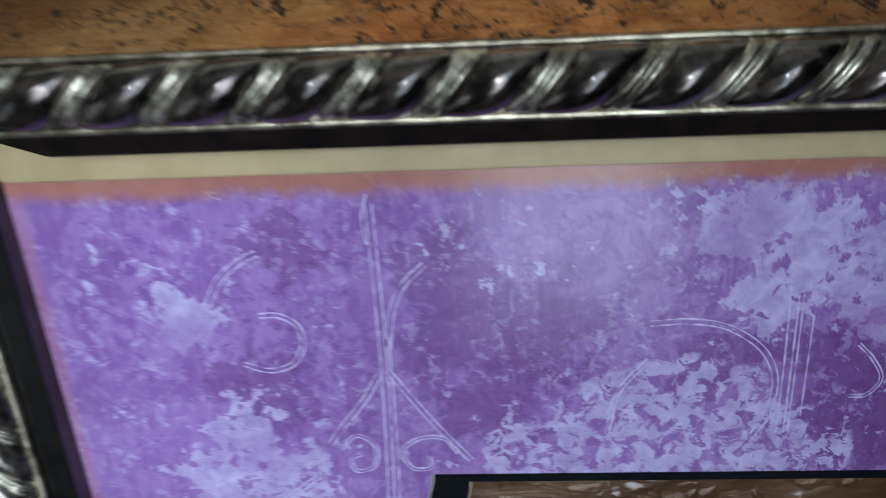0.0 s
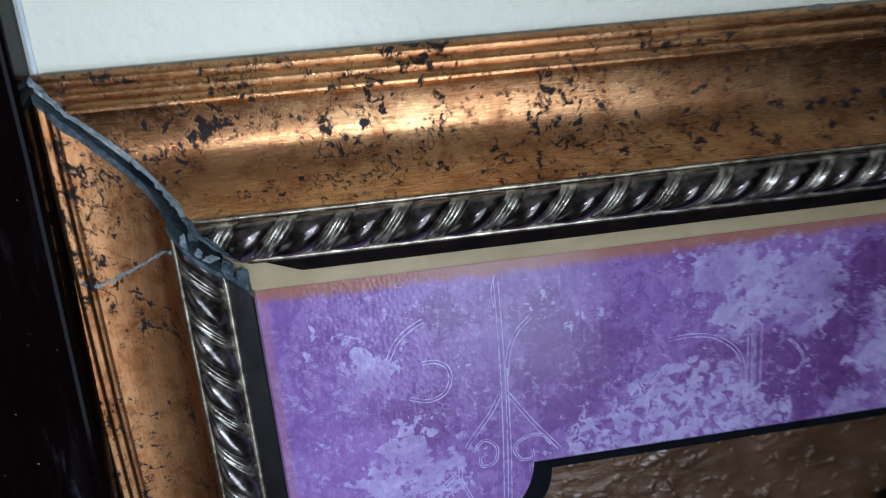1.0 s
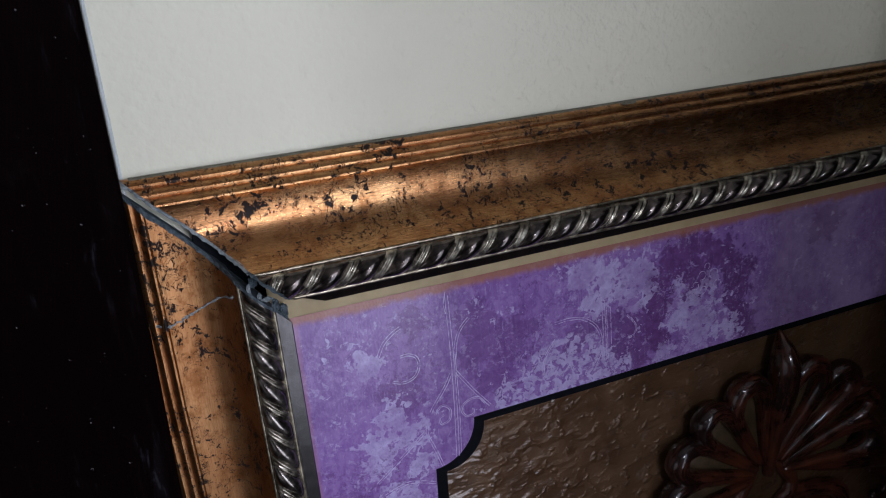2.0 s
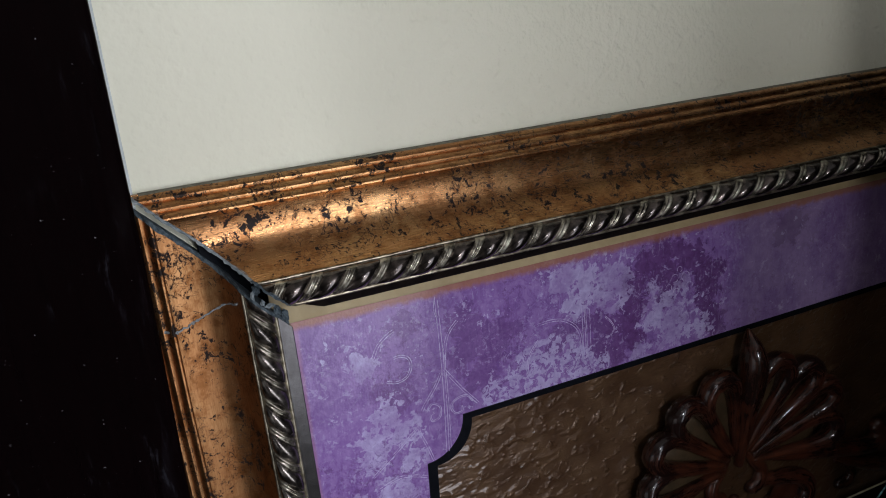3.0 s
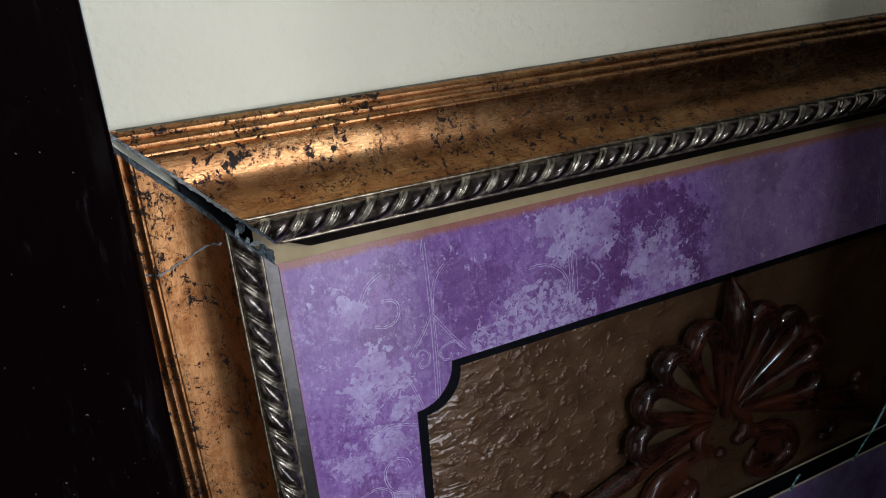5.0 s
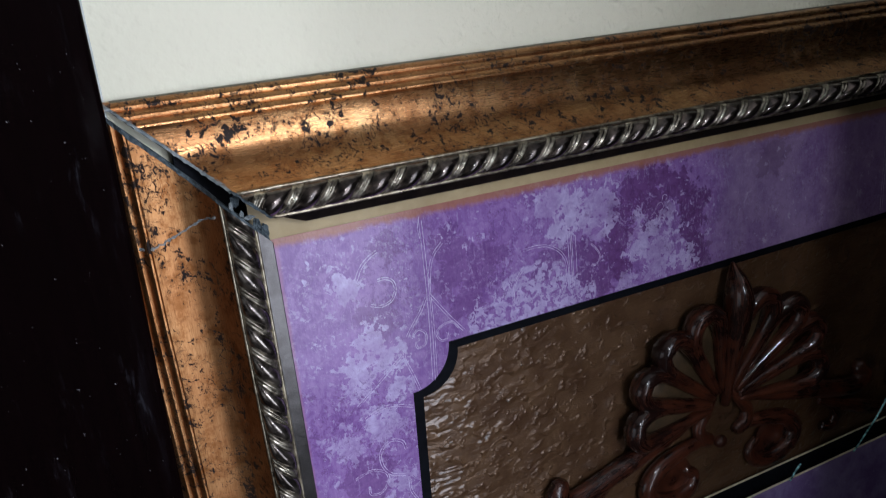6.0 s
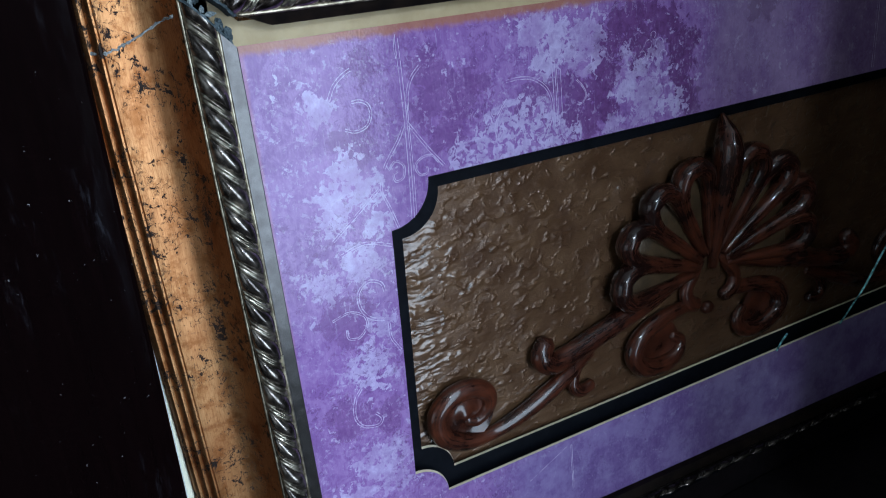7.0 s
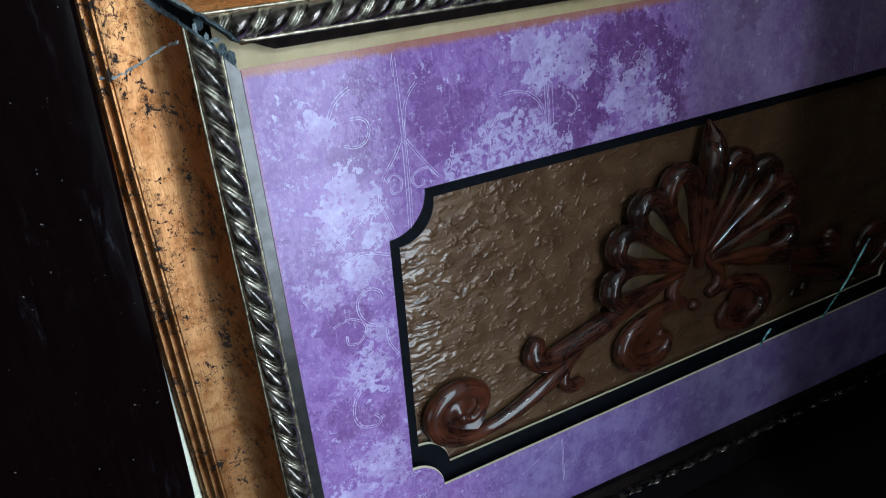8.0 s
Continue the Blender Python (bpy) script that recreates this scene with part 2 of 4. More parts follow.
def lacquered():
    n = Nodes("dark_lacquered_wood")
    grain = n.noise(6.0, 6, 0.6, 0.2, n.scaled(40, 40, 3))
    smear = n.noise(9.0, 6, 0.7, 0.8, n.scaled(3.0, 3.0, 1.0))
    speck = n.math("MAXIMUM", n.span(n.noise(330.0, 4, 0.6), 0.718, 0.74), n.span(n.noise(150.0, 3, 0.55), 0.752, 0.766))
    color = n.mix(grain, (0.0014, 0.0006, 0.0008), (0.0036, 0.0015, 0.0018))
    drip = n.noise(14.0, 9, 0.72, 0.3, n.scaled(4.0, 4.0, 0.8))
    brush = n.span(n.noise(26.0, 8, 0.74, 0.2, n.scaled(7.0, 7.0, 1.0)), 0.50, 0.60, 0.15, 1.0)
    film = n.math("MULTIPLY", n.math("MULTIPLY", n.span(drip, 0.54, 0.68), brush), n.span(n.noise(7.0, 3), 0.42, 0.62))
    color = n.mix(n.math("MULTIPLY", film, 0.45), color, (0.050, 0.050, 0.062))
    color = n.mix(n.math("MULTIPLY", speck, 0.7), color, (0.22, 0.21, 0.22))
    return n.done(color, n.span(smear, 0.50, 0.80, 0.07, 0.20), 0.0, n.bump(n.noise(30.0, 5, 0.6, 0.0, n.scaled(1, 1, 0.25)), 0.05, 0.001), 0.0, 0.1, 0.05)


def wall_paint():
    n = Nodes("pale_wall_paint")
    broad = n.noise(3.0, 3)
    peel = n.math("ADD", n.noise(170.0, 2, 0.45), n.math("MULTIPLY", n.span(n.noise(90.0, 2, 0.45), 0.52, 0.75), 0.4))
    color = n.mix(n.span(broad, 0.3, 0.7), (0.680, 0.665, 0.515), (0.735, 0.716, 0.563))
    peel = n.math("MULTIPLY", peel, n.span(n.math("ADD", n.axis(0), n.math("MULTIPLY", n.noise(9.0, 3), 0.12)), 0.06, 0.22, 0.30, 1.25))
    grain = n.math("MULTIPLY", n.noise(420.0, 2, 0.5), 0.06)
    return n.done(color, 0.5, 0.0, n.bump(n.math("ADD", peel, grain), 0.8, 0.0019))


def bronzed_board():
    """Leathery bronzed board: scattered rounded lumps and soft folds."""
    n = Nodes("bronzed_textured_board")
    v = n.noise(42.0, 8, 0.62)
    folds = n.noise(60.0, 4, 0.5, 0.5, n.scaled(0.6, 1.0, 1.5))
    lumps = n.span(n.noise(120.0, 2, 0.45, 0.25, n.scaled(0.8, 1.0, 1.0)), 0.50, 0.86)
    grit = n.noise(420.0, 3, 0.6)
    color = n.mix(n.span(v, 0.3, 0.7), (0.077, 0.038, 0.0185), (0.130, 0.071, 0.034))
    height = n.math("ADD", n.math("MULTIPLY", folds, 0.9), n.math("ADD", n.math("MULTIPLY", grit, 0.16), n.math("MULTIPLY", lumps, 1.15)))
    return n.done(color, n.span(v, 0.3, 0.7, 0.28, 0.40), 0.25, n.bump(height, 0.8, 0.0022), 0.85, 0.10)


GOLD_X = gold_leaf("gold_leaf_horizontal", "x")
GOLD_Z = gold_leaf("gold_leaf_vertical", "z", 0.15, 0.20)
ROPE = tarnished("tarnished_rope", (0.130, 0.104, 0.090), (0.022, 0.017, 0.015), 0.18, 0.28, 0.08, 0.6)
# darker copies of gilding and rope: the lower rail's shade put into colour
SHADED_GOLD = tarnished("shaded_gilding", (0.050, 0.030, 0.018), (0.012, 0.008, 0.006), 0.40, 0.52, 0.2)
SHADED_ROPE = tarnished("shaded_rope", (0.10, 0.086, 0.077), (0.014, 0.011, 0.010), 0.16, 0.26, 0.12)
# paler copy of the rope: the left rail's stronger light put into colour
LIT_ROPE = tarnished("lit_rope", (0.25, 0.222, 0.195), (0.055, 0.046, 0.041), 0.20, 0.30, 0.10, 0.4)
THREAD = tarnished("silvered_thread", (0.46, 0.425, 0.345), (0.12, 0.105, 0.082), 0.22, 0.36, 0.3)
FILLET = tarnished("silvered_fillet", (0.52, 0.465, 0.345), (0.19, 0.16, 0.115), 0.27, 0.42, 0.5)
# near-black copy of the lip: shade and dark reflections put into colour
SHADED_LIP = simple("shaded_lip", (0.004, 0.003, 0.003), (0.012, 0.008, 0.006), 90.0, 0.55, 0, 0.15, 0.0005, spec=0.06)
LIP = simple("bronze_lip", (0.048, 0.045, 0.044), (0.076, 0.073, 0.072), 110.0, 0.22, 0.9, 0.22, 0.0005)
PURPLE = printed_purple()
MOTIF = simple("pale_lilac_print", (0.40, 0.325, 0.55), (0.52, 0.455, 0.66), 260.0, 0.36, 0, 0.05, 0.0003)
CREAM = simple("cream_board", (0.335, 0.254, 0.126), (0.400, 0.312, 0.166), 60.0, 0.55, 0, 0.15, 0.0005)
BEVEL = simple("cream_bevel", (0.62, 0.54, 0.38), (0.72, 0.64, 0.48), 200.0, 0.6, 0, 0.1, 0.0003)
BLACK = simple("black_mat", (0.0025, 0.003, 0.005), (0.005, 0.006, 0.009), 90.0, 0.6, 0, 0.1, 0.0003, spec=0.06)
BOARD = bronzed_board()
WOOD = carved_wood()
HOLLOW = simple("bronzed_hollow", (0.045, 0.028, 0.013), (0.090, 0.057, 0.027), 80.0, 0.42, 0.15, 0.5, 0.0015)
PLASTER = simple("grey_plaster_dust", (0.020, 0.032, 0.040), (0.090, 0.117, 0.132), 260.0, 0.85, 0, 0.8, 0.0016)
FILLER = simple("dusty_filler", (0.10, 0.115, 0.12), (0.30, 0.31, 0.30), 420.0, 0.85, 0, 0.8, 0.001)
CHALK = simple("pale_plaster", (0.10, 0.125, 0.135), (0.27, 0.30, 0.305), 300.0, 0.85, 0, 0.6, 0.001)
LACQUER = lacquered()
DUST = simple("grey_dust", (0.085, 0.078, 0.055), (0.165, 0.152, 0.108), 180.0, 0.9, 0, 0.5, 0.001)
CAULK = simple("white_caulk", (0.44, 0.48, 0.47), (0.54, 0.58, 0.57), 60.0, 0.5, 0, 0.2, 0.0006)
# sparkle of the glass put into the colour as bright and dark teal
GLINT = simple("teal_glass_glint", (0.004, 0.045, 0.055), (0.42, 0.95, 0.98), 230.0, 0.25, 0.3, 0.7, 0.0008, 0.8, 0.12)
DARKWOOD = simple("dark_waxed_wood", (0.006, 0.005, 0.006), (0.012, 0.009, 0.010), 12.0, 0.6, 0, 0.1, 0.0005, spec=0.15)
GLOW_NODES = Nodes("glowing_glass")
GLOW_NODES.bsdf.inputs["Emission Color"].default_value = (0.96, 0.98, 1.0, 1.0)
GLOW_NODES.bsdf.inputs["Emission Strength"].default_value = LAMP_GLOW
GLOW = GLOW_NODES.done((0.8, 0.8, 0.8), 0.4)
WALL = wall_paint()
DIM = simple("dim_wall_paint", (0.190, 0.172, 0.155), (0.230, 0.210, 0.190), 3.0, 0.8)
# near-black so that reflections on the right stay dark
DARKSCREEN = simple("dark_partition_paint", (0.014, 0.012, 0.011), (0.022, 0.019, 0.018), 3.0, 0.8)
FLOOR = simple("dark_floor", (0.022, 0.014, 0.009), (0.040, 0.025, 0.016), 4.0, 0.45)
CEIL = simple("ceiling_paint", (0.42, 0.40, 0.37), (0.48, 0.46, 0.43), 3.0, 0.8)


# ---- mesh helpers ----
def shade(bm):
    for f in bm.faces:
        f.smooth = True


def put_mesh(name, bm, material, parent=None, label="", smooth=False, sharp=35.0):
    if smooth:
        shade(bm)
    bmesh.ops.recalc_face_normals(bm, faces=bm.faces)
    me = bpy.data.meshes.new(name)
    bm.to_mesh(me)
    bm.free()
    me.materials.append(material)
    if smooth:
        me.set_sharp_from_angle(angle=radians(sharp))
    ob = new(name, me)
    ob.parent = parent
    if label:
        ob["label"] = label
    return ob


def part(name, bm, material, parent, label="", smooth=False, sharp=35.0):
    return put_mesh(name, bm, material, parent, label, smooth, sharp)


def add_box(bm, x0, x1, y0, y1, z0, z1, bevel=0.0):
    v = [bm.verts.new(p) for p in ((x0, y0, z0), (x1, y0, z0), (x1, y1, z0), (x0, y1, z0), (x0, y0, z1), (x1, y0, z1), (x1, y1, z1), (x0, y1, z1))]
    fs = [bm.faces.new([v[i] for i in q]) for q in ((0, 1, 2, 3), (4, 7, 6, 5), (0, 4, 5, 1), (1, 5, 6, 2), (2, 6, 7, 3), (3, 7, 4, 0))]
    if bevel:
        edges = list({e for f in fs for e in f.edges})
        bmesh.ops.bevel(bm, geom=edges, offset=bevel, segments=3, profile=0.5, affect="EDGES")
    return bm


def box(x0, x1, y0, y1, z0, z1, bevel=0.0):
    return add_box(bmesh.new(), x0, x1, y0, y1, z0, z1, bevel)


def sheet(bm, rows, close=False):
    """Quads over rows of vertices of equal length."""
    for a, b in zip(rows, rows[1:]):
        n = len(a)
        for i in range(n if close else n - 1):
            j = (i + 1) % n
            bm.faces.new((a[i], a[j], b[j], b[i]))


def smooth_path(points, per=8):
    """Catmull-Rom through points of any size."""
    pts = [Vector(p) for p in points]
    ext = [2 * pts[0] - pts[1], *pts, 2 * pts[-1] - pts[-2]]
    out = []
    for i in range(1, len(ext) - 2):
        a, b, c, d = ext[i - 1:i + 3]
        for k in range(per):
            t = k / per
            out.append(0.5 * (2 * b + (c - a) * t + (2 * a - 5 * b + 4 * c - d) * t * t + (3 * b - a - 3 * c + d) * t ** 3))
    out.append(pts[-1])
    return out


def tube(points, base_y, lift=0.55, sides=12, per=7, flat=1.0, rise=None):
    """A carved member: points of (x, z, radius) over a board at base_y, rounded at its ends."""
    path = smooth_path([(p[0], p[1], p[2]) for p in points], per)
    bm = bmesh.new()
    layer = bm.verts.layers.float_vector.new("strand")
    rows = []
    n = len(path)
    run = 0.0
    for i, p in enumerate(path):
        a, b = path[max(0, i - 1)], path[min(n - 1, i + 1)]
        d = Vector((b.x - a.x, b.y - a.y))
        d = d.normalized() if d.length > 1e-9 else Vector((1, 0))
        side = Vector((-d.y, d.x))
        r = max(p.z, 0.0004)
        base = base_y - (rise(p.x, p.y) if rise else 0.0)
        row = []
        for k in range(sides):
            w = 2 * math.pi * k / sides
            o = r * math.cos(w)
            v = bm.verts.new((p.x + side.x * o, base - r * lift - r * flat * math.sin(w), p.y + side.y * o))
            v[layer] = (run + points[0][0] * 3.0, math.cos(w) * 0.008, math.sin(w) * 0.008)
            row.append(v)
        run += (path[min(n - 1, i + 1)].xy - p.xy).length
        rows.append(row)
    sheet(bm, rows, True)
    for row, i, j in ((rows[0], 0, 1), (rows[-1], -1, -2)):
        q, q2 = path[i], path[j]
        r = max(q.z, 0.0004)
        end_y = base_y - (rise(q.x, q.y) if rise else 0.0) - r * lift
        step = Vector((q.x - q2.x, q.y - q2.y))
        step = step.normalized() * r * 0.6 if step.length > 1e-9 else Vector((0, 0))
        ring = [bm.verts.new(((v.co.x - q.x) * 0.6 + q.x + step.x * 0.8, (v.co.y - end_y) * 0.6 + end_y, (v.co.z - q.y) * 0.6 + q.y + step.y * 0.8)) for v in row]
        sheet(bm, [row, ring], True)
        bm.faces.new(ring)
    return bm


# ---- room ----
def wall_with_opening():
    bm = bmesh.new()
    y0, y1 = WIN_Y - 0.12, WIN_Y + 0.05
    add_box(bm, -2.2, WIN_X0, y0, y1, 0, 3.2)
    add_box(bm, WIN_X1, 3.6, y0, y1, 0, 3.2)
    add_box(bm, WIN_X0, WIN_X1, y0, y1, 0, WIN_Z0)
    add_box(bm, WIN_X0, WIN_X1, y0, y1, WIN_Z1, 3.2)
    return bm


tagged(put_mesh("wall_north", box(-2.2, 3.6, BACK_Y, BACK_Y + 0.12, 0, 3.2), WALL), "pale cream painted plaster wall behind the picture", "wall", kind="structure")
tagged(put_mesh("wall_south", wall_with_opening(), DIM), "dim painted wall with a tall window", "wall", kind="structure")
# unseen wall, its opening made for the added side lamp
def side_wall():
    bm = bmesh.new()
    x0, x1 = SIDE_X - 0.12, SIDE_X + 0.05
    add_box(bm, x0, x1, WIN_Y - 0.12, SIDE_Y0, 0, 3.2)
    add_box(bm, x0, x1, SIDE_Y1, BACK_Y + 0.12, 0, 3.2)
    add_box(bm, x0, x1, SIDE_Y0, SIDE_Y1, 0, SIDE_Z0)
    add_box(bm, x0, x1, SIDE_Y0, SIDE_Y1, SIDE_Z1, 3.2)
    return bm


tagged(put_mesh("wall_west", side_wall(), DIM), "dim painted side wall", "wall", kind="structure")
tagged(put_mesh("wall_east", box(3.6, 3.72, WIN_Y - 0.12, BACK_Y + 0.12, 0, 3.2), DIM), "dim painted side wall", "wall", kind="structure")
# unseen partition, added to block window light and darken reflections on the right
tagged(put_mesh("shading_partition", add_box(box(0.345, 1.0, -0.40, -0.30, 0, 1.9), 1.0, 3.6, -0.40, -0.30, 0, 3.2), DARKSCREEN), "unseen dark partition with a low end, added to shade the right", "wall", kind="structure")
tagged(put_mesh("floor", box(-2.32, 3.72, WIN_Y - 0.12, BACK_Y + 0.12, -0.1, 0), FLOOR), "dark wooden floor", "floor", kind="structure")
tagged(put_mesh("ceiling", box(-2.32, 3.72, WIN_Y - 0.12, BACK_Y + 0.12, 3.2, 3.3), CEIL), "plain painted ceiling", "ceiling", kind="structure")


def window_frame():
    bm = bmesh.new()
    y0, y1 = WIN_Y - 0.10, WIN_Y - 0.05
    for x0, x1, z0, z1 in ((WIN_X0, WIN_X0 + 0.05, WIN_Z0, WIN_Z1), (WIN_X1 - 0.05, WIN_X1, WIN_Z0, WIN_Z1), (MULLION - 0.025, MULLION + 0.025, WIN_Z0 + 0.05, WIN_Z1 - 0.05), (WIN_X0 + 0.05, WIN_X1 - 0.05, WIN_Z0, WIN_Z0 + 0.05), (WIN_X0 + 0.05, WIN_X1 - 0.05, WIN_Z1 - 0.05, WIN_Z1)):
        add_box(bm, x0, x1, y0, y1, z0, z1)
    return bm


tagged(put_mesh("window_1", window_frame(), LACQUER), "dark wooden window frame in the wall", "window", kind="structure")

# dark door casing beside the picture, a little out of plumb
def leaning(bm):
    """Bows the casing: almost plumb above the picture's corner, leaning away below it."""
    bmesh.ops.bisect_plane(bm, geom=[*bm.verts, *bm.edges, *bm.faces], plane_co=(0, 0, 1.62), plane_no=(0, 0, 1))
    for v in bm.verts:
        dz = v.co.z - 1.62
        v.co.x += 0.0038 + (0.0140 * dz if dz < 0 else -0.0045 * dz)
    return bm


tagged(put_mesh("door_casing", leaning(box(-0.42, -0.0885, 0.2345, BACK_Y - 0.001, 0, 2.2, 0.003)), LACQUER), "dark lacquered wooden door casing, scuffed and dusty", "door casing", kind="structure")
# dark furniture assumed under the picture, its kind unseen
cabinet = tagged(new("cabinet"), "assumed dark lacquered cabinet standing under the picture", "cabinet")
part("cabinet_top", box(0.02, 1.3, -0.02, BACK_Y - 0.002, 0.955, 0.985, 0.004), DARKWOOD, cabinet)
# dark strip added to hide the pale wall below the lower rail
part("wall_hiding_strip", box(0.0, 1.3, BACK_Y - 0.0018, BACK_Y - 0.0003, 0.940, 1.075), DARKWOOD, cabinet)
part("cabinet_body", box(0.04, 1.28, 0.0, BACK_Y - 0.002, 0.0, 0.9548, 0.003), DARKWOOD, cabinet)

# unseen pendant lamp, added to give the white glint in the gilding
def disc(cx, cy, r0, z0, r1, z1, seg=40):
    bm = bmesh.new()
    rows = [[bm.verts.new((cx + r * math.cos(2 * math.pi * i / seg), cy + r * math.sin(2 * math.pi * i / seg), z)) for i in range(seg)] for r, z in ((r0, z0), (r1, z1))]
    sheet(bm, rows, True)
    bm.faces.new(rows[0]), bm.faces.new(rows[1])
    return bm


glint_lamp = tagged(new("glint_lamp"), "unseen small white pendant lamp, added for the gilding's glint", "lamp")
part("cord", disc(LAMP_X, LAMP_Y, 0.003, 3.1995, 0.003, LAMP_Z + 0.10), DARKWOOD, glint_lamp, "black cord")
part("lamp_cap", disc(LAMP_X, LAMP_Y, 0.02, LAMP_Z + 0.0995, 0.036, LAMP_Z + 0.045), DARKWOOD, glint_lamp)
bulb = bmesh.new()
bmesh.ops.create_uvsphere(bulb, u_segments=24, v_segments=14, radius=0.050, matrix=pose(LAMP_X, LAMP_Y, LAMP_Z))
part("globe", bulb, GLOW, glint_lamp, "glowing white glass globe", True, 80)

# ---- the framed picture ----
LIP_Y = 0.2177
TOP_LIP, LEFT_LIP, BOTTOM_LIP, RIGHT_LIP = 1.563, -0.001, 1.090, 0.850
MAT_Y = 0.225
PITCH = 0.0241
picture = tagged(new("framed_picture"), "large framed shell relief with purple mat and broken gilt frame", "picture")
picture.location = (0, 0, 0)


def cove_profile(rise=0.0024, power=2.2):
    """The gilt part of the moulding from the rope to the wall: (offset from the lip, y); rise: how far it comes forward again to the reeds; power: how steeply it falls from the rope."""
    pts = []
    for i in range(21):
        a = i / 20
        u = 0.0300 + 0.0415 * a
        if a < 0.72:
            pts.append((u, 0.2180 + 0.0290 * (1 - (1 - a / 0.72) ** power)))
        else:
            pts.append((u, 0.2470 - rise * ((a - 0.72) / 0.28) ** 1.6))
    for k, u0 in enumerate((0.0715, 0.0772, 0.0829)):
        for j in range(1, 6):
            a = j / 5
            pts.append((u0 + 0.0057 * a, 0.2470 - rise + 0.0040 * k - 0.0027 * math.sin(a * math.pi) ** 0.8 + 0.0036 * a))
    pts.append((0.0887, 0.2562))
    pts.append((0.0887, BACK_Y - 0.002))
    return pts


def lay_top(s, u, y):
    spread = 0.0016 * min(1.0, max(0.0, (u - 0.04) / 0.03))
    forward = 0.006 - 0.0035 * min(1.0, max(0.0, (u - 0.0715) / 0.0172))
    return Vector((s, y - forward if y < 0.2565 else y, TOP_LIP + u + spread))


def lay_left(s, u, y):
    lean = (s - 1.4) * 0.010 + min(0.0, s - 1.5) * 0.020 * u / 0.089
    return Vector((LEFT_LIP - u - lean, y, s))


def lay_bottom(s, u, y):
    """The lower rail: the same section, much slimmer past its lip."""
    return Vector((s, y, BOTTOM_LIP - min(u, 0.0105) - 0.40 * max(0.0, u - 0.0105) - (s - 0.4) * 0.03))


def lay_right(s, u, y):
    return Vector((RIGHT_LIP + u, y, s))


def moulding(profile, lay, start, end, steps, closed=False, wobble=0.0):
    """A strip of moulding; start and end give s at an offset u, so that the ends are mitred."""
    bm = bmesh.new()
    rows = []
    for i in range(steps + 1):
        row = []
        for u, y in profile:
            a, b = start(u), end(u)
            s = a + (b - a) * i / steps
            p = lay(s, u, y)
            if wobble:
                p.y += wobble * noise.noise(Vector((s * 60, u * 200, 3.1)))
            row.append(bm.verts.new(p))
        rows.append(row)
    sheet(bm, rows, closed)
    if closed:
        bm.faces.new(rows[0]), bm.faces.new(rows[-1])
    return bm


def solid_cove(lay, start, end, steps, shape):
    prof = cove_profile(*shape) + [(0.006, BACK_Y - 0.002), (0.006, 0.2315), (0.012, 0.2275), (0.012, 0.2195), (0.0295, 0.2195)]
    return moulding(prof, lay, start, end, steps, True)


TWIST = 0.68
ROPE_STEPS = tuple(TWIST * f for f in (0.0, 0.04, 0.11, 0.20, 0.32, 0.44, 0.56, 0.68, 0.80, 0.89, 0.96)) + tuple(TWIST + (1 - TWIST) * g / 11 for g in range(11))


def rope_height(f):
    if f < TWIST:
        return 0.64 + 0.42 * math.sin(f / TWIST * math.pi) ** 0.70
    g = (f - TWIST) / (1 - TWIST)
    return 0.66 + 0.15 * abs(math.sin(g * 2 * math.pi)) ** 0.7


def rope_strip(lay, start, end, slant, phase=0.0, pitch=PITCH):
    """Half-round rope: bulging strands parted by twin raised threads that run aslant."""
    lo, hi = start(0.0195), end(0.0195)
    across = 17
    bm = bmesh.new()
    rows, fs = [], []
    turn = math.floor(lo / pitch) - 3
    while (turn - 3) * pitch < hi:
        for f in ROPE_STEPS:
            row = []
            for k in range(across):
                w = math.pi * k / (across - 1)
                u0 = 0.0195 - 0.0088 * math.cos(w)
                s = (turn + f - phase) * pitch - slant * (u0 - 0.0195) * 0.78
                s = min(max(s, start(u0)), end(u0))
                r = rope_height(f)
                y = LIP_Y - 0.0002 - 0.0100 * r * math.sin(w) ** 0.8
                row.append(bm.verts.new(lay(s, 0.0195 + (u0 - 0.0195) * (0.9 + 0.1 * r), y)))
            rows.append(row)
            fs.append(f)
        turn += 1
    for i in range(len(rows) - 1):
        for k in range(across - 1):
            quad = (rows[i][k], rows[i][k + 1], rows[i + 1][k + 1], rows[i + 1][k])
            if (quad[0].co - quad[3].co).length + (quad[1].co - quad[2].co).length > 1e-5:
                bm.faces.new(quad).material_index = 1 if TWIST - 0.005 <= fs[i] < 0.985 else 0
    bmesh.ops.remove_doubles(bm, verts=bm.verts, dist=1e-6)
    bmesh.ops.delete(bm, geom=[v for v in bm.verts if not v.link_faces], context="VERTS")
    return bm


def bead_profile(u, y, r):
    return [(u + r * math.cos(a), y + r * math.sin(a)) for a in (i * math.pi / 4 for i in range(8))]


UPPER_COVE, LEFT_COVE = (0.0024, 2.2), (0.0018, 4.2)
LIP_PROFILE = [(0.0, 0.2245), (0.0, 0.2182), (0.0006, 0.2176), (0.0095, 0.2158), (0.0100, 0.2190), (0.0095, 0.2245)]
SHORT_LIP = [(0.0020, 0.2275), (0.0020, 0.2205), (0.0026, 0.2196), (0.0095, 0.2165), (0.0100, 0.2190), (0.0095, 0.2275)]
FLAT_LIP = [(0.0, 0.2245), (0.0, 0.2172), (0.0006, 0.2166), (0.0095, 0.2166), (0.0100, 0.2190), (0.0095, 0.2245)]


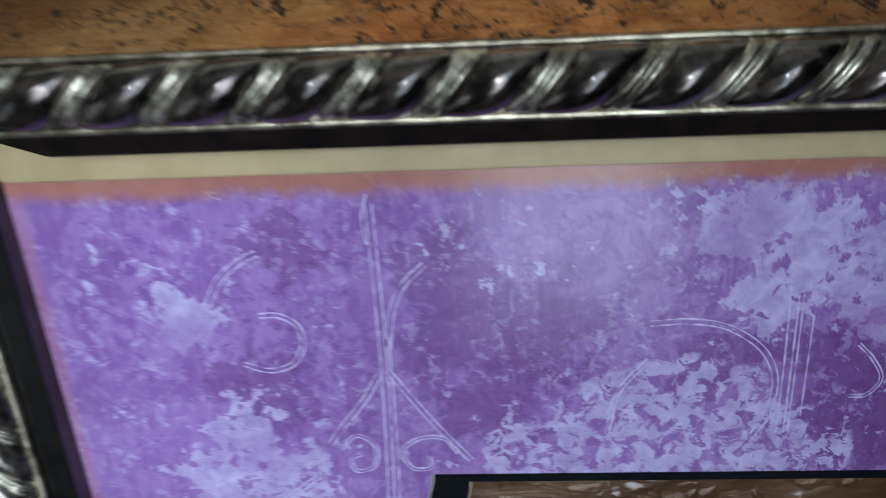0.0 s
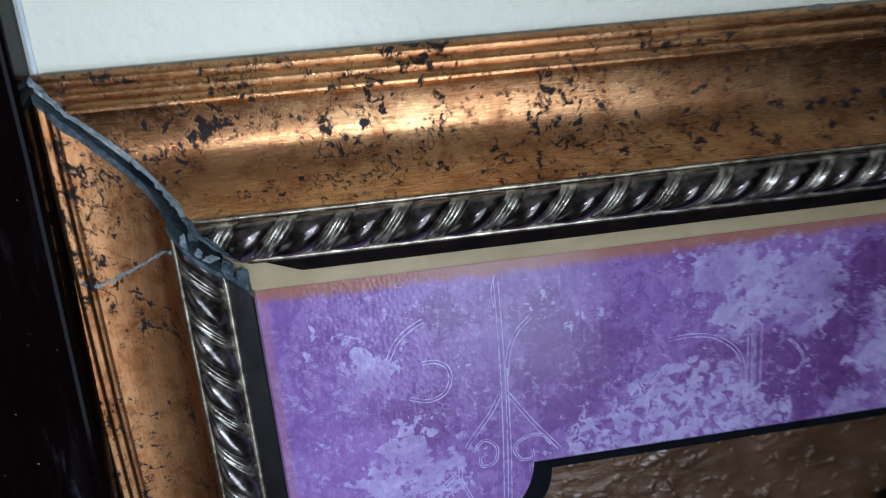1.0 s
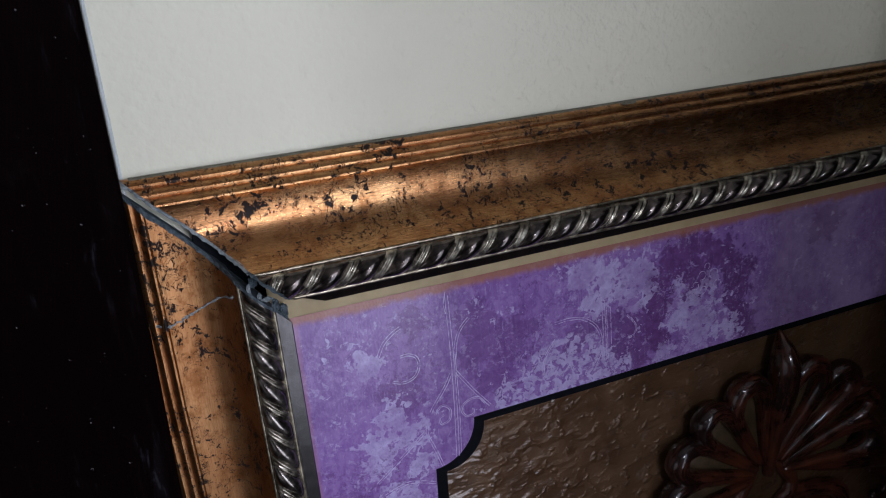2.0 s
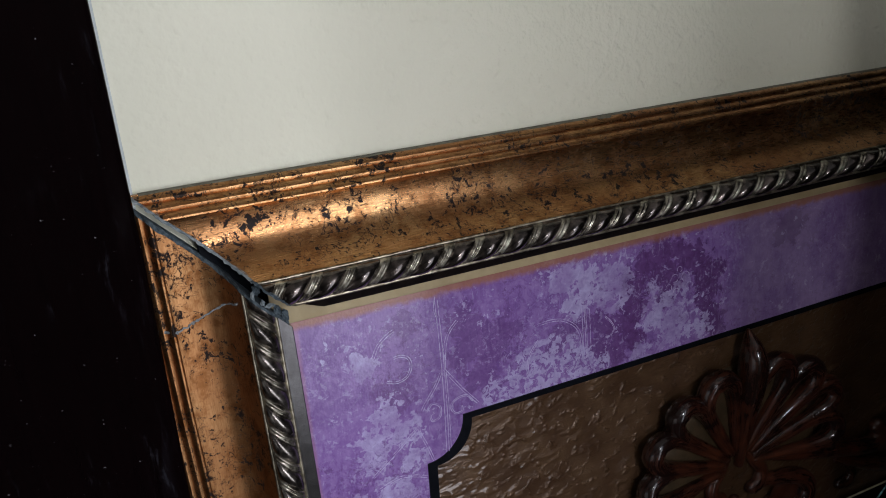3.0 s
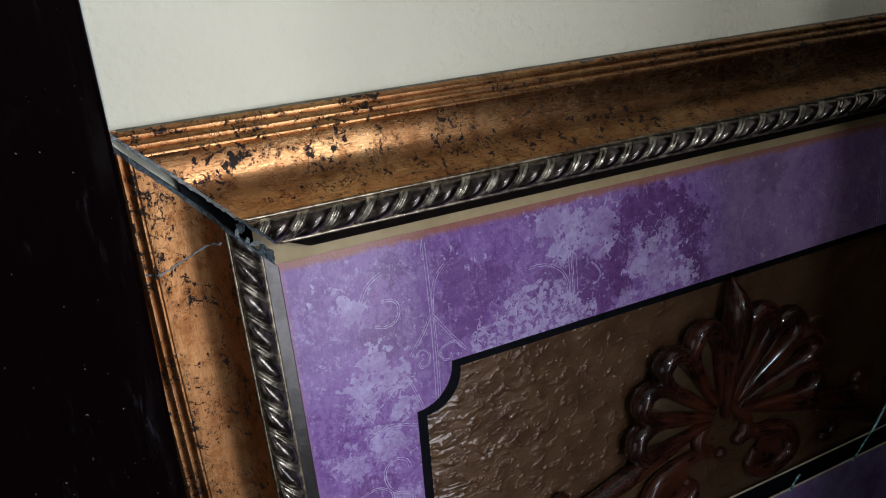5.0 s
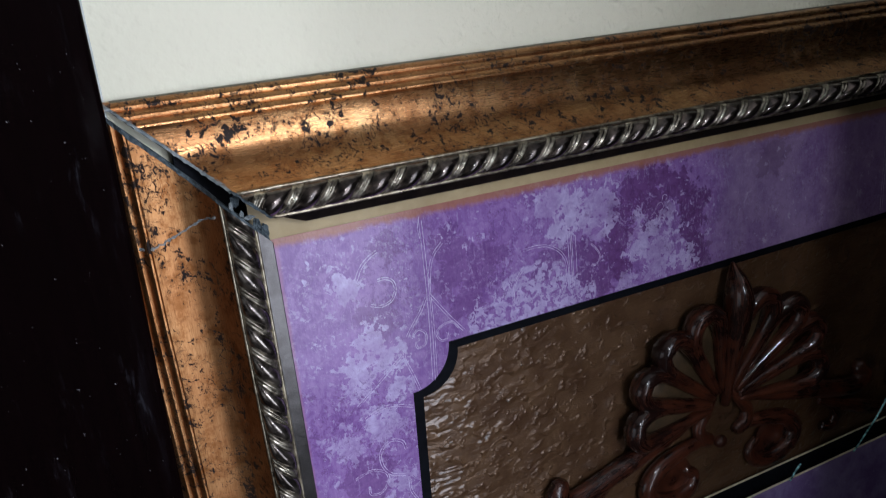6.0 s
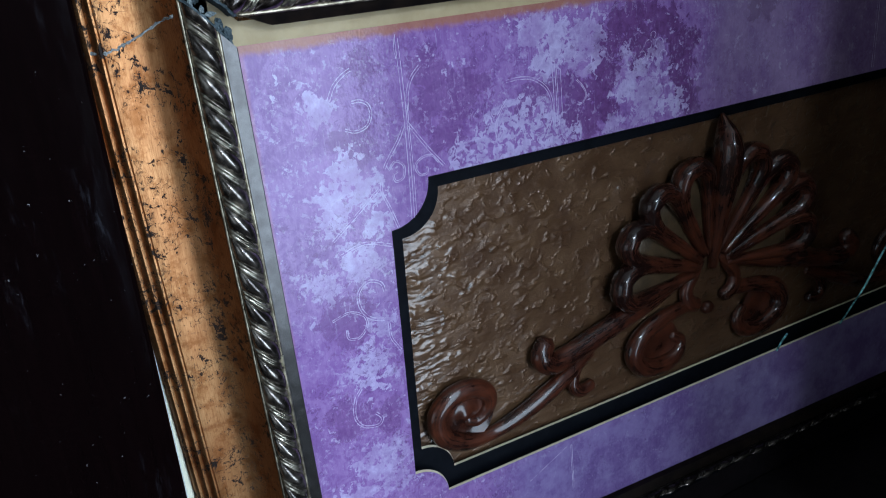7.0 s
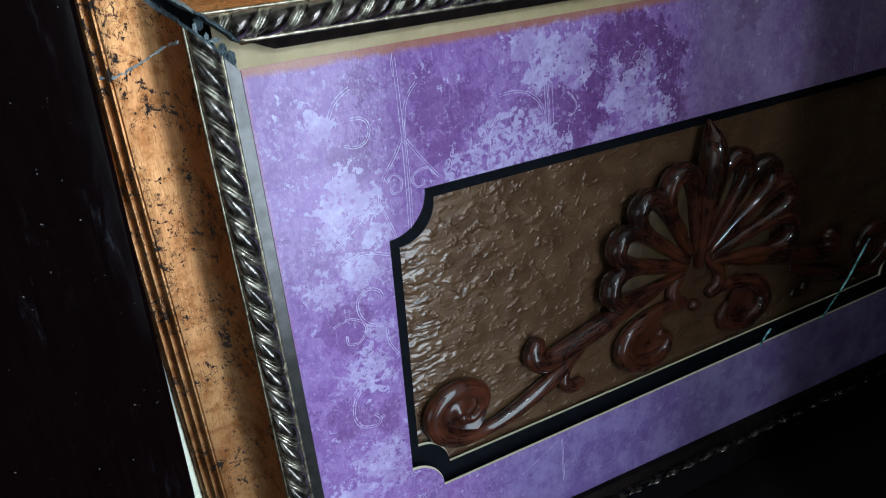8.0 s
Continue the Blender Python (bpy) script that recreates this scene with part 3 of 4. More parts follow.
def rail(name, lay, start, end, gold, slant, length, label, phase=0.0, lip=None, lip_profile=None, shape=UPPER_COVE, short=0.0, strand=None, bead=None, thread=None, pitch=PITCH):
    body = part(name, solid_cove(lay, start, end, max(8, int(length * 60)), shape), gold, picture, label, True, 28)
    rope = part("rope", rope_strip(lay, start, end, slant, phase, pitch), strand or ROPE, body, "dark rope moulding with silvered threads", True, 70)
    rope.data.materials.append(thread or THREAD)
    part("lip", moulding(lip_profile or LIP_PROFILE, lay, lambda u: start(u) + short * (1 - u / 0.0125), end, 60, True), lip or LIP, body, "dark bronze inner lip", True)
    part("inner_bead", moulding(bead_profile(0.0105, 0.2150, 0.0013), lay, start, end, 240, True, 0.0005), bead or FILLET, body, "worn silver bead", True, 80)
    part("outer_bead", moulding(bead_profile(0.0290, 0.2172, 0.0009), lay, start, end, 240, True, 0.0005), bead or FILLET, body, "worn silver bead", True, 80)
    return body


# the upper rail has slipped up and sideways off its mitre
top_rail = rail("top_rail", lay_top, lambda u: 0.009 - 1.055 * u, lambda u: RIGHT_LIP + u, GOLD_X, -1, 0.9, "gilt upper rail slipped off its mitre", 0.81 - 0.0096 / PITCH, SHADED_LIP, SHORT_LIP, short=0.016)
left_rail = rail("left_rail", lay_left, lambda u: BOTTOM_LIP - u, lambda u: 1.5545 + 1.075 * u, GOLD_Z, -1.2, 0.55, "gilt side rail with a crack across it", 0.223, None, FLAT_LIP, LEFT_COVE, strand=LIT_ROPE, pitch=0.02155)
# shade on this rail comes from its darker gilding, rope and lip colours
bottom_rail = rail("bottom_rail", lay_bottom, lambda u: LEFT_LIP - u, lambda u: RIGHT_LIP + u, SHADED_GOLD, 1, 0.9, "gilt lower rail, darkened for the shade it hangs in", 0.0, SHADED_LIP, strand=SHADED_ROPE, bead=SHADED_ROPE, thread=SHADED_ROPE)
right_rail = rail("right_rail", lay_right, lambda u: BOTTOM_LIP - u, lambda u: TOP_LIP + u, GOLD_Z, 1, 0.55, "gilt side rail")

# window mat: outline of the notched opening
W_X0, W_X1, W_Z0, W_Z1, NOTCH = 0.0860, 0.7635, 1.1750, 1.4460, 0.0333


def notched(x0, x1, z0, z1, r, inset=0.0, seg=14):
    """A rectangle whose corners are scooped by quarter circles, as a closed list of (x, z); the lower scoops are smaller."""
    x0, x1, z0, z1 = x0 + inset, x1 - inset, z0 + inset, z1 - inset
    pts = []
    for cx, cz, a0, q in ((x0 - 0.0045, z0, 90, r - 0.005), (x1 - 0.0045, z0, 180, r - 0.005), (x1, z1, 270, r), (x0, z1, 360, r)):
        for i in range(seg + 1):
            a = radians(a0 - 90 * i / seg)
            pts.append((cx + q * math.cos(a), cz + q * math.sin(a)))
    return pts


def ring_board(outer, inner, y):
    """A flat board with an opening."""
    bm = bmesh.new()
    edges = []
    for loop in (outer, inner):
        vs = [bm.verts.new((x, y, z)) for x, z in loop]
        edges += [bm.edges.new((vs[i], vs[(i + 1) % len(vs)])) for i in range(len(vs))]
    bmesh.ops.triangle_fill(bm, use_beauty=True, use_dissolve=False, edges=edges)
    return bm


def bevel_ring(a, ya, b, yb):
    bm = bmesh.new()
    sheet(bm, [[bm.verts.new((x, ya, z)) for x, z in a], [bm.verts.new((x, yb, z)) for x, z in b]], True)
    return bm


def rect(x0, x1, z0, z1):
    return [(x0, z0), (x1, z0), (x1, z1), (x0, z1)]


mat = part("purple_mat", ring_board(rect(-0.006, 0.855, 1.070, 1.5545), notched(W_X0, W_X1, W_Z0, W_Z1, NOTCH), MAT_Y), PURPLE, picture, "purple distressed damask printed mat")
part("bevel", bevel_ring(notched(W_X0, W_X1, W_Z0, W_Z1, NOTCH), MAT_Y, notched(W_X0, W_X1, W_Z0, W_Z1, NOTCH + 0.0004, 0.0004), MAT_Y + 0.0022), BEVEL, mat, "cream bevelled edge")
part("bare_border", box(-0.014, 0.855, 0.2256, 0.2275, 1.545, 1.590), CREAM, mat, "bare cream border of the board")
inner = part("black_mat", ring_board(rect(0.02, 0.83, 1.11, 1.51), notched(W_X0, W_X1, W_Z0, W_Z1, NOTCH, 0.0125), 0.236), BLACK, picture, "black inner mat")
part("bevel", bevel_ring(notched(W_X0, W_X1, W_Z0, W_Z1, NOTCH, 0.0125), 0.236, notched(W_X0, W_X1, W_Z0, W_Z1, NOTCH + 0.0004, 0.0129), 0.2382), BEVEL, inner, "cream bevelled edge")


def board_mesh():
    """Leathery board: small lumps and folds pressed into it, puckered and drawn back along one edge where the sheet was pulled."""
    bm = bmesh.new()
    nx, nz = 230, 460
    rows = []
    for j in range(nz + 1):
        row = []
        for i in range(nx + 1):
            a = i / nx
            x, z = 0.06 + 0.73 * (0.30 * a + 0.70 * a ** 2.4), 1.15 + 0.32 * j / nz
            p = Vector((x * 75, z * 95, 0.4))
            h = max(0.0, noise.fractal(p, 0.9, 2.1, 3) - 0.22) * 0.0015
            pull = min(1.0, max(0.0, (0.150 - x) / 0.050)) ** 1.5
            if pull:
                reach = 0.55 + 0.9 * noise.noise(Vector((2.0, z * 40, 0.0)))
                fold = noise.fractal(Vector((x * 70, z * 290 + 2.0 * noise.noise(Vector((x * 60, z * 60, 5.0))), 1.7)), 0.8, 2.0, 3)
                h += pull * (0.0012 * max(0.2, reach) * fold - 0.0013 * pull)
            row.append(bm.verts.new((x, 0.2425 - h + 0.0006 * noise.noise(p * 0.3), z)))
        rows.append(row)
    sheet(bm, rows)
    return bm


part("backing_board", board_mesh(), BOARD, picture, "brown bronzed board with a leathery texture", True, 90)
part("back_panel", box(-0.05, 0.90, 0.2480, 0.2535, 1.03, 1.62), BLACK, picture)

# carved shell: members mirrored about the axis
AXIS, BASE_Y = 0.4160, 0.2425
ROOT_Z = 1.2885


def dome(x, z):
    """How far the shell stands off the board: low at the root, curling forward to the rim."""
    d = min(1.0, math.hypot(x - AXIS, z - ROOT_Z) / 0.125)
    return 0.0030 + 0.0085 * d ** 1.3


def shell_body():
    """The hollow ground between the ribs of the shell."""
    bm = bmesh.new()
    rows = []
    for i in range(25):
        a = i / 24
        row = []
        for k in range(61):
            w = radians(-2 + 184 * k / 60)
            r = 0.004 + 0.106 * a
            x, z = AXIS + r * math.cos(w), ROOT_Z + r * math.sin(w)
            row.append(bm.verts.new((x, BASE_Y - dome(x, z) * (1 - a ** 8) - 0.0012 + 0.002 * a ** 6, z)))
        rows.append(row)
    sheet(bm, rows)
    return bm


def mirrored(points):
    return [(2 * AXIS - x, z, r) for x, z, r in points]


shell = part("shell_leaf", tube([(AXIS, 1.290, 0.0045), (AXIS, 1.33, 0.0075), (AXIS, 1.375, 0.0115), (AXIS, 1.404, 0.0125), (AXIS, 1.424, 0.0090), (AXIS, 1.438, 0.0020)], BASE_Y, 0.85, 16, 8, 1.20, dome), WOOD, picture, "carved mahogany shell ornament", True, 180)
# petals of one half: from and to which angle about the root, and the outer radius
PETALS = [(98, 123, 0.1235), (122, 143, 0.1310), (142, 162, 0.1345), (161, 184, 0.1290)]
LOOP = [(0.18, 0.16, 0.0040), (0.12, 0.45, 0.0054), (0.08, 0.70, 0.0068), (0.13, 0.87, 0.0088), (0.32, 0.965, 0.0092), (0.52, 0.980, 0.0096)]


def petal(lo, hi, radius):
    """A rib that runs out from the root, round the scalloped rim and back: (x, z, radius)."""
    half = [(lo + (hi - lo) * f, radius * r - 0.006 * r, w) for f, r, w in LOOP]
    back = [(hi - (hi - lo) * f, radius * r - 0.006 * r, w) for f, r, w in reversed(LOOP[:-1])]
    return [(AXIS + r * math.cos(radians(a)), ROOT_Z + r * math.sin(radians(a)), w) for a, r, w in half + back]


SCROLLS = [
    ("arm", [(0.400, 1.287, 0.0050), (0.352, 1.276, 0.0090), (0.3105, 1.2660, 0.0105), (0.283, 1.2585, 0.0105), (0.252, 1.2500, 0.0105), (0.230, 1.2475, 0.0110), (0.2195, 1.2575, 0.0115), (0.2250, 1.2690, 0.0090)]),
    ("lower_scroll", [(0.279, 1.242, 0.0035), (0.255, 1.2315, 0.0072), (0.228, 1.2195, 0.0088), (0.195, 1.2060, 0.0080), (0.164, 1.1985, 0.0066), (0.138, 1.2015, 0.0080), (0.118, 1.2150, 0.0090), (0.1135, 1.235, 0.0095), (0.127, 1.2495, 0.0095), (0.148, 1.2510, 0.0090), (0.163, 1.2410, 0.0080), (0.164, 1.2265, 0.0065), (0.153, 1.2170, 0.0055), (0.142, 1.2205, 0.0050)]),
    ("leaf", [(0.279, 1.238, 0.0030), (0.262, 1.229, 0.0045), (0.2545, 1.215, 0.0062), (0.262, 1.206, 0.0068), (0.275, 1.2075, 0.0060)]),
    ("volute", [(0.406, 1.2500, 0.0050), (0.386, 1.2525, 0.0070), (0.358, 1.2490, 0.0085), (0.3345, 1.2405, 0.0095), (0.3235, 1.2245, 0.0098), (0.3325, 1.2075, 0.0098), (0.3555, 1.1995, 0.0092), (0.3765, 1.2040, 0.0082), (0.3840, 1.2170, 0.0068), (0.3740, 1.2265, 0.0050)]),
    ("drop", [(0.411, 1.2950, 0.0045), (0.400, 1.2830, 0.0065), (0.3905, 1.2690, 0.0070), (0.394, 1.2560, 0.0080), (0.404, 1.2500, 0.0075)]),
]
CUPS = [((0.141, 1.2265), 0.026, 0.0075, 0.0050), ((0.353, 1.2225), 0.026, 0.0072, 0.0012)]


def cup(center, radius, front, boss):
    """The hollowed disc inside a curl, with a boss in its middle."""
    bm = bmesh.new()
    rows = []
    for i in range(13):
        a = i / 12
        y = front + 0.0045 * (1 - a * a) - boss * math.exp(-(a / 0.30) ** 2)
        rows.append([bm.verts.new((center[0] + radius * (a + 0.02) * math.cos(w), y, center[1] + radius * (a + 0.02) * math.sin(w))) for w in (2 * math.pi * k / 32 for k in range(32))])
    sheet(bm, rows, True)
    bm.faces.new(rows[0])
    return bm


def shallow(points):
    """Plan points carried from the board's plane to the middle of the relief."""
    return [(-0.126 + (x + 0.126) * 0.988, 1.61 + (z - 1.61) * 0.988, r) for x, z, r in points]


part("shell_ground", shell_body(), HOLLOW, shell, "bronzed ground between the ribs", True, 80)
for lo, hi, radius in PETALS:
    points = petal(lo, hi, radius)
    for pts in (points, mirrored(points)):
        part("lobe", tube(pts, BASE_Y, 0.6, 12, 7, 1.15, dome), WOOD, shell, "", True, 80)
for name, points in SCROLLS:
    points = shallow(points)
    for pts in (points, mirrored(points)):
        part(name, tube(pts, BASE_Y, 0.8, 14, 7, 0.8), WOOD, shell, "", True, 80)
for x, z, size in ((AXIS, 1.2450, 0.0075),):
    boss = bmesh.new()
    bmesh.ops.create_uvsphere(boss, u_segments=20, v_segments=12, radius=size, matrix=Matrix.LocRotScale((x, BASE_Y - size * 0.35, z), None, (1.0, 0.85, 0.9)))
    part("boss", boss, WOOD, shell, "", True, 80)
for (x, z), r, rise, knob in CUPS:
    (x, z, r), = shallow([(x, z, r)])
    for cx in (x, 2 * AXIS - x):
        part("cup", cup((cx, z), r, BASE_Y - rise, knob), WOOD, shell, "", True, 80)


# ---- printed line work on the mat ----
def ribbon(bm, points, width=0.0006, gap=0.0):
    """A printed line, or a pair of lines, just proud of the mat."""
    path = smooth_path([(x, z, 0) for x, z in points], 14)
    for side in ((-gap / 2, gap / 2) if gap else (0.0,)):
        rows = []
        for i, p in enumerate(path):
            d = path[min(len(path) - 1, i + 1)] - path[max(0, i - 1)]
            d = Vector((d.x, d.y)).normalized()
            n = Vector((-d.y, d.x))
            wear = 0.62 + 0.9 * noise.noise(Vector((p.x * 420, p.y * 420, side * 900)))
            w = width * min(1.0, max(0.06, wear))
            rows.append([bm.verts.new((p.x + n.x * (side + o), MAT_Y - 0.00025, p.y + n.y * (side + o))) for o in (-w / 2, w / 2)])
        sheet(bm, rows)
    return bm


PRINTS = [
    ([(0.1055, 1.545), (0.1060, 1.52), (0.1062, 1.49), (0.1055, 1.455), (0.1040, 1.418)], 0.0022),
    ([(0.1085, 1.500), (0.1085, 1.475), (0.1082, 1.45), (0.1070, 1.420)], 0.0),
    ([(0.107, 1.488), (0.113, 1.479), (0.122, 1.466), (0.133, 1.452)], 0.0018),
    ([(0.104, 1.486), (0.099, 1.477), (0.089, 1.464), (0.086, 1.459)], 0.0018),
    ([(0.089, 1.457), (0.095, 1.4625), (0.101, 1.458), (0.100, 1.450), (0.094, 1.448), (0.0925, 1.453), (0.096, 1.455)], 0.0012),
    ([(0.129, 1.455), (0.124, 1.461), (0.116, 1.461), (0.110, 1.456), (0.113, 1.449), (0.119, 1.449), (0.119, 1.454)], 0.0012),
    ([(0.068, 1.5085), (0.074, 1.5085), (0.0795, 1.505), (0.0808, 1.498), (0.077, 1.491), (0.069, 1.4885), (0.061, 1.491)], 0.0016),
    ([(0.108, 1.496), (0.110, 1.509), (0.114, 1.518), (0.121, 1.525)], 0.0018),
    ([(0.052, 1.512), (0.057, 1.521), (0.064, 1.527), (0.070, 1.530)], 0.0020),
    ([(0.105, 1.548), (0.103, 1.540), (0.104, 1.532)], 0.0),
    ([(0.190, 1.503), (0.202, 1.5035), (0.214, 1.501), (0.225, 1.493), (0.230, 1.482), (0.229, 1.469), (0.225, 1.461)], 0.0018),
    ([(0.2310, 1.515), (0.2320, 1.49), (0.2325, 1.462)], 0.0),
    ([(0.2345, 1.512), (0.2350, 1.49), (0.2355, 1.462)], 0.0014),
    ([(0.2390, 1.505), (0.2395, 1.468)], 0.0),
    ([(0.254, 1.4944), (0.259, 1.489), (0.2626, 1.4818), (0.259, 1.476), (0.2535, 1.4755)], 0.0010),
    ([(0.0802, 1.4457), (0.0609, 1.4306), (0.0414, 1.4157)], 0.0016),
    ([(0.0823, 1.4500), (0.0823, 1.4420), (0.087, 1.4294), (0.0919, 1.414)], 0.0016),
    ([(0.0455, 1.4040), (0.0587, 1.4082), (0.0687, 1.4080), (0.0849, 1.402)], 0.0018),
    ([(0.0750, 1.3683), (0.0723, 1.3759), (0.0629, 1.3795), (0.0544, 1.3726), (0.0546, 1.3607), (0.0614, 1.3508), (0.0724, 1.3465)], 0.0018),
    ([(0.0319, 1.3570), (0.0452, 1.3600), (0.0560, 1.3544), (0.0576, 1.3460), (0.0507, 1.3384), (0.0426, 1.3400), (0.0420, 1.3470)], 0.0014),
    ([(0.0751, 1.3423), (0.0755, 1.3303), (0.0821, 1.3175)], 0.0016),
    ([(0.0551, 1.2721), (0.0596, 1.2658), (0.0557, 1.2610), (0.0441, 1.2642), (0.0384, 1.2741), (0.0403, 1.2883), (0.0460, 1.2965)], 0.0018),
    ([(0.178, 1.462), (0.181, 1.478), (0.190, 1.490)], 0.0014),
    ([(0.611, 1.530), (0.6115, 1.450)], 0.0030),
    ([(0.190, 1.148), (0.2317, 1.168)], 0.0),
    ([(0.236, 1.168), (0.237, 1.120)], 0.0014),
]
for cx, cz, r in ((0.326, 1.5110, 0.0036), (0.3375, 1.5105, 0.0042), (0.3195, 1.5035, 0.0032), (0.3415, 1.5010, 0.0036), (0.3310, 1.5180, 0.0026), (0.3275, 1.4985, 0.0030)):
    PRINTS.append(([(cx + r * math.cos(a), cz + r * math.sin(a)) for a in (0.4 + cx * 90 + k * 0.8 for k in range(7))], 0.0))
for points, gap in PRINTS:
    part("printed_line", ribbon(bmesh.new(), points, 0.00068, gap), MOTIF, mat)


# ---- broken corner ----
def cut_cap(lay, edge, outline, near, far, rough, seed):
    """A crumbling face over the cut end of a rail, between two shifts along it."""
    bm = bmesh.new()
    rows = []
    for k, shift in enumerate((near, (near + far) / 2, far)):
        row = []
        for i, (u, y) in enumerate(outline):
            j = rough * noise.noise(Vector((u * 420, y * 420, seed + k * 2.3)))
            row.append(bm.verts.new(lay(edge(u) + shift + j, u + 0.4 * j, y + (0.0004 if k else 0.0) + 0.5 * j)))
        rows.append(row)
    sheet(bm, rows, True)
    bm.faces.new(rows[0]), bm.faces.new(rows[-1])
    return bm


def dense(outline, n=4):
    out = []
    for (a, b), (c, d) in zip(outline, outline[1:] + outline[:1]):
        out += [(a + (c - a) * t / n, b + (d - b) * t / n) for t in range(n)]
    return out


COVE_CUT, LEFT_COVE_CUT = (dense([p for p in cove_profile(*shape) if p[0] < 0.0888] + [(0.0885, 0.256), (0.031, 0.256)], 3) for shape in (UPPER_COVE, LEFT_COVE))
ROPE_CUT = dense([(0.0015, 0.2190), (0.0095, 0.2165), (0.0115, 0.2120), (0.0150, 0.2088), (0.0195, 0.2076), (0.0240, 0.2088), (0.0280, 0.2130), (0.0310, 0.2185), (0.0310, 0.2450), (0.0015, 0.2255)], 5)
TOP_ROPE_CUT = [(max(u, 0.0098), y) for u, y in ROPE_CUT]
LEFT_CUT, TOP_CUT = (lambda u: 1.5545 + 1.075 * u), (lambda u: 0.009 - 1.055 * u)
part("cut_end", cut_cap(lay_left, LEFT_CUT, LEFT_COVE_CUT, -0.0004, 0.0036, 0.0018, 1.7), PLASTER, left_rail, "crumbling grey plaster at the open mitre")
part("cut_core", cut_cap(lay_left, LEFT_CUT, ROPE_CUT, -0.0003, 0.0022, 0.0008, 3.9), PLASTER, left_rail, "grey cut core of the rope")
part("cut_end", cut_cap(lay_top, TOP_CUT, COVE_CUT, 0.0004, -0.0026, 0.0012, 5.2), CHALK, top_rail, "pale broken plaster edge")
part("cut_core", cut_cap(lay_top, TOP_CUT, TOP_ROPE_CUT, 0.0003, -0.0020, 0.0012, 7.1), PLASTER, top_rail, "grey cut core of the rope")


def lump(center, size, seed, squash=(1, 1, 1)):
    bm = bmesh.new()
    bmesh.ops.create_icosphere(bm, subdivisions=3, radius=1.0)
    for v in bm.verts:
        n = v.co.normalized()
        r = 1 + 0.45 * noise.noise(n * 1.6 + Vector((seed, 0, 0))) + 0.35 * noise.noise(n * 4 + Vector((0, seed, 0))) + 0.22 * noise.noise(n * 11 + Vector((seed, 0, 3)))
        v.co = Vector(center) + Vector((n.x * squash[0], n.y * squash[1], n.z * squash[2])) * size * r
    return bm


part("edge_chip", lump((0.2770, 0.2515, 1.6525), 0.0034, 4.4, (1.8, 0.5, 0.5)), DUST, top_rail, "small dusty chip in the upper edge")
for i, (c, r, sq, m) in enumerate([
    ((-0.0065, 0.2200, 1.5630), 0.0034, (0.9, 0.7, 1.2), PLASTER), ((-0.0115, 0.2160, 1.5690), 0.0030, (0.8, 0.8, 1.3), PLASTER),
    ((-0.0265, 0.2115, 1.5830), 0.0026, (0.5, 0.6, 1.6), CHALK), ((-0.0165, 0.2105, 1.5760), 0.0022, (1.5, 0.6, 0.6), CHALK),
    ((-0.0225, 0.2180, 1.5860), 0.0034, (0.8, 0.6, 1.3), PLASTER), ((-0.0210, 0.2100, 1.5790), 0.0016, (0.8, 0.7, 1.2), CHALK),
]):
    part("plaster_fragment", lump(c, r, 3.0 + i * 1.7, sq), m, picture, "grey broken plaster fragment")


def cove_y(u):
    prof = cove_profile(*LEFT_COVE)
    for (a, ya), (b, yb) in zip(prof, prof[1:]):
        if a <= u <= b:
            return ya + (yb - ya) * (u - a) / max(b - a, 1e-6)
    return prof[-2][1]


def seam(points, radius, seed):
    """A raised ragged thread of filler along places in space."""
    path = smooth_path(points, 8)
    bm = bmesh.new()
    rows = []
    for i, p in enumerate(path):
        d = (path[min(len(path) - 1, i + 1)] - path[max(0, i - 1)]).normalized()
        side = d.cross(Vector((0, 1, 0))).normalized()
        up = side.cross(d)
        r = radius * (0.35 + 1.5 * abs(noise.noise(Vector((i * 0.45, seed, 0)))))
        q = p + side * radius * 1.6 * noise.noise(Vector((i * 0.5, seed + 9, 0)))
        rows.append([bm.verts.new(q + side * r * 1.5 * math.cos(w) + up * r * 0.8 * math.sin(w)) for w in (j * math.pi / 3 for j in range(6))])
    sheet(bm, rows, True)
    bm.faces.new(rows[0]), bm.faces.new(rows[-1])
    return bm


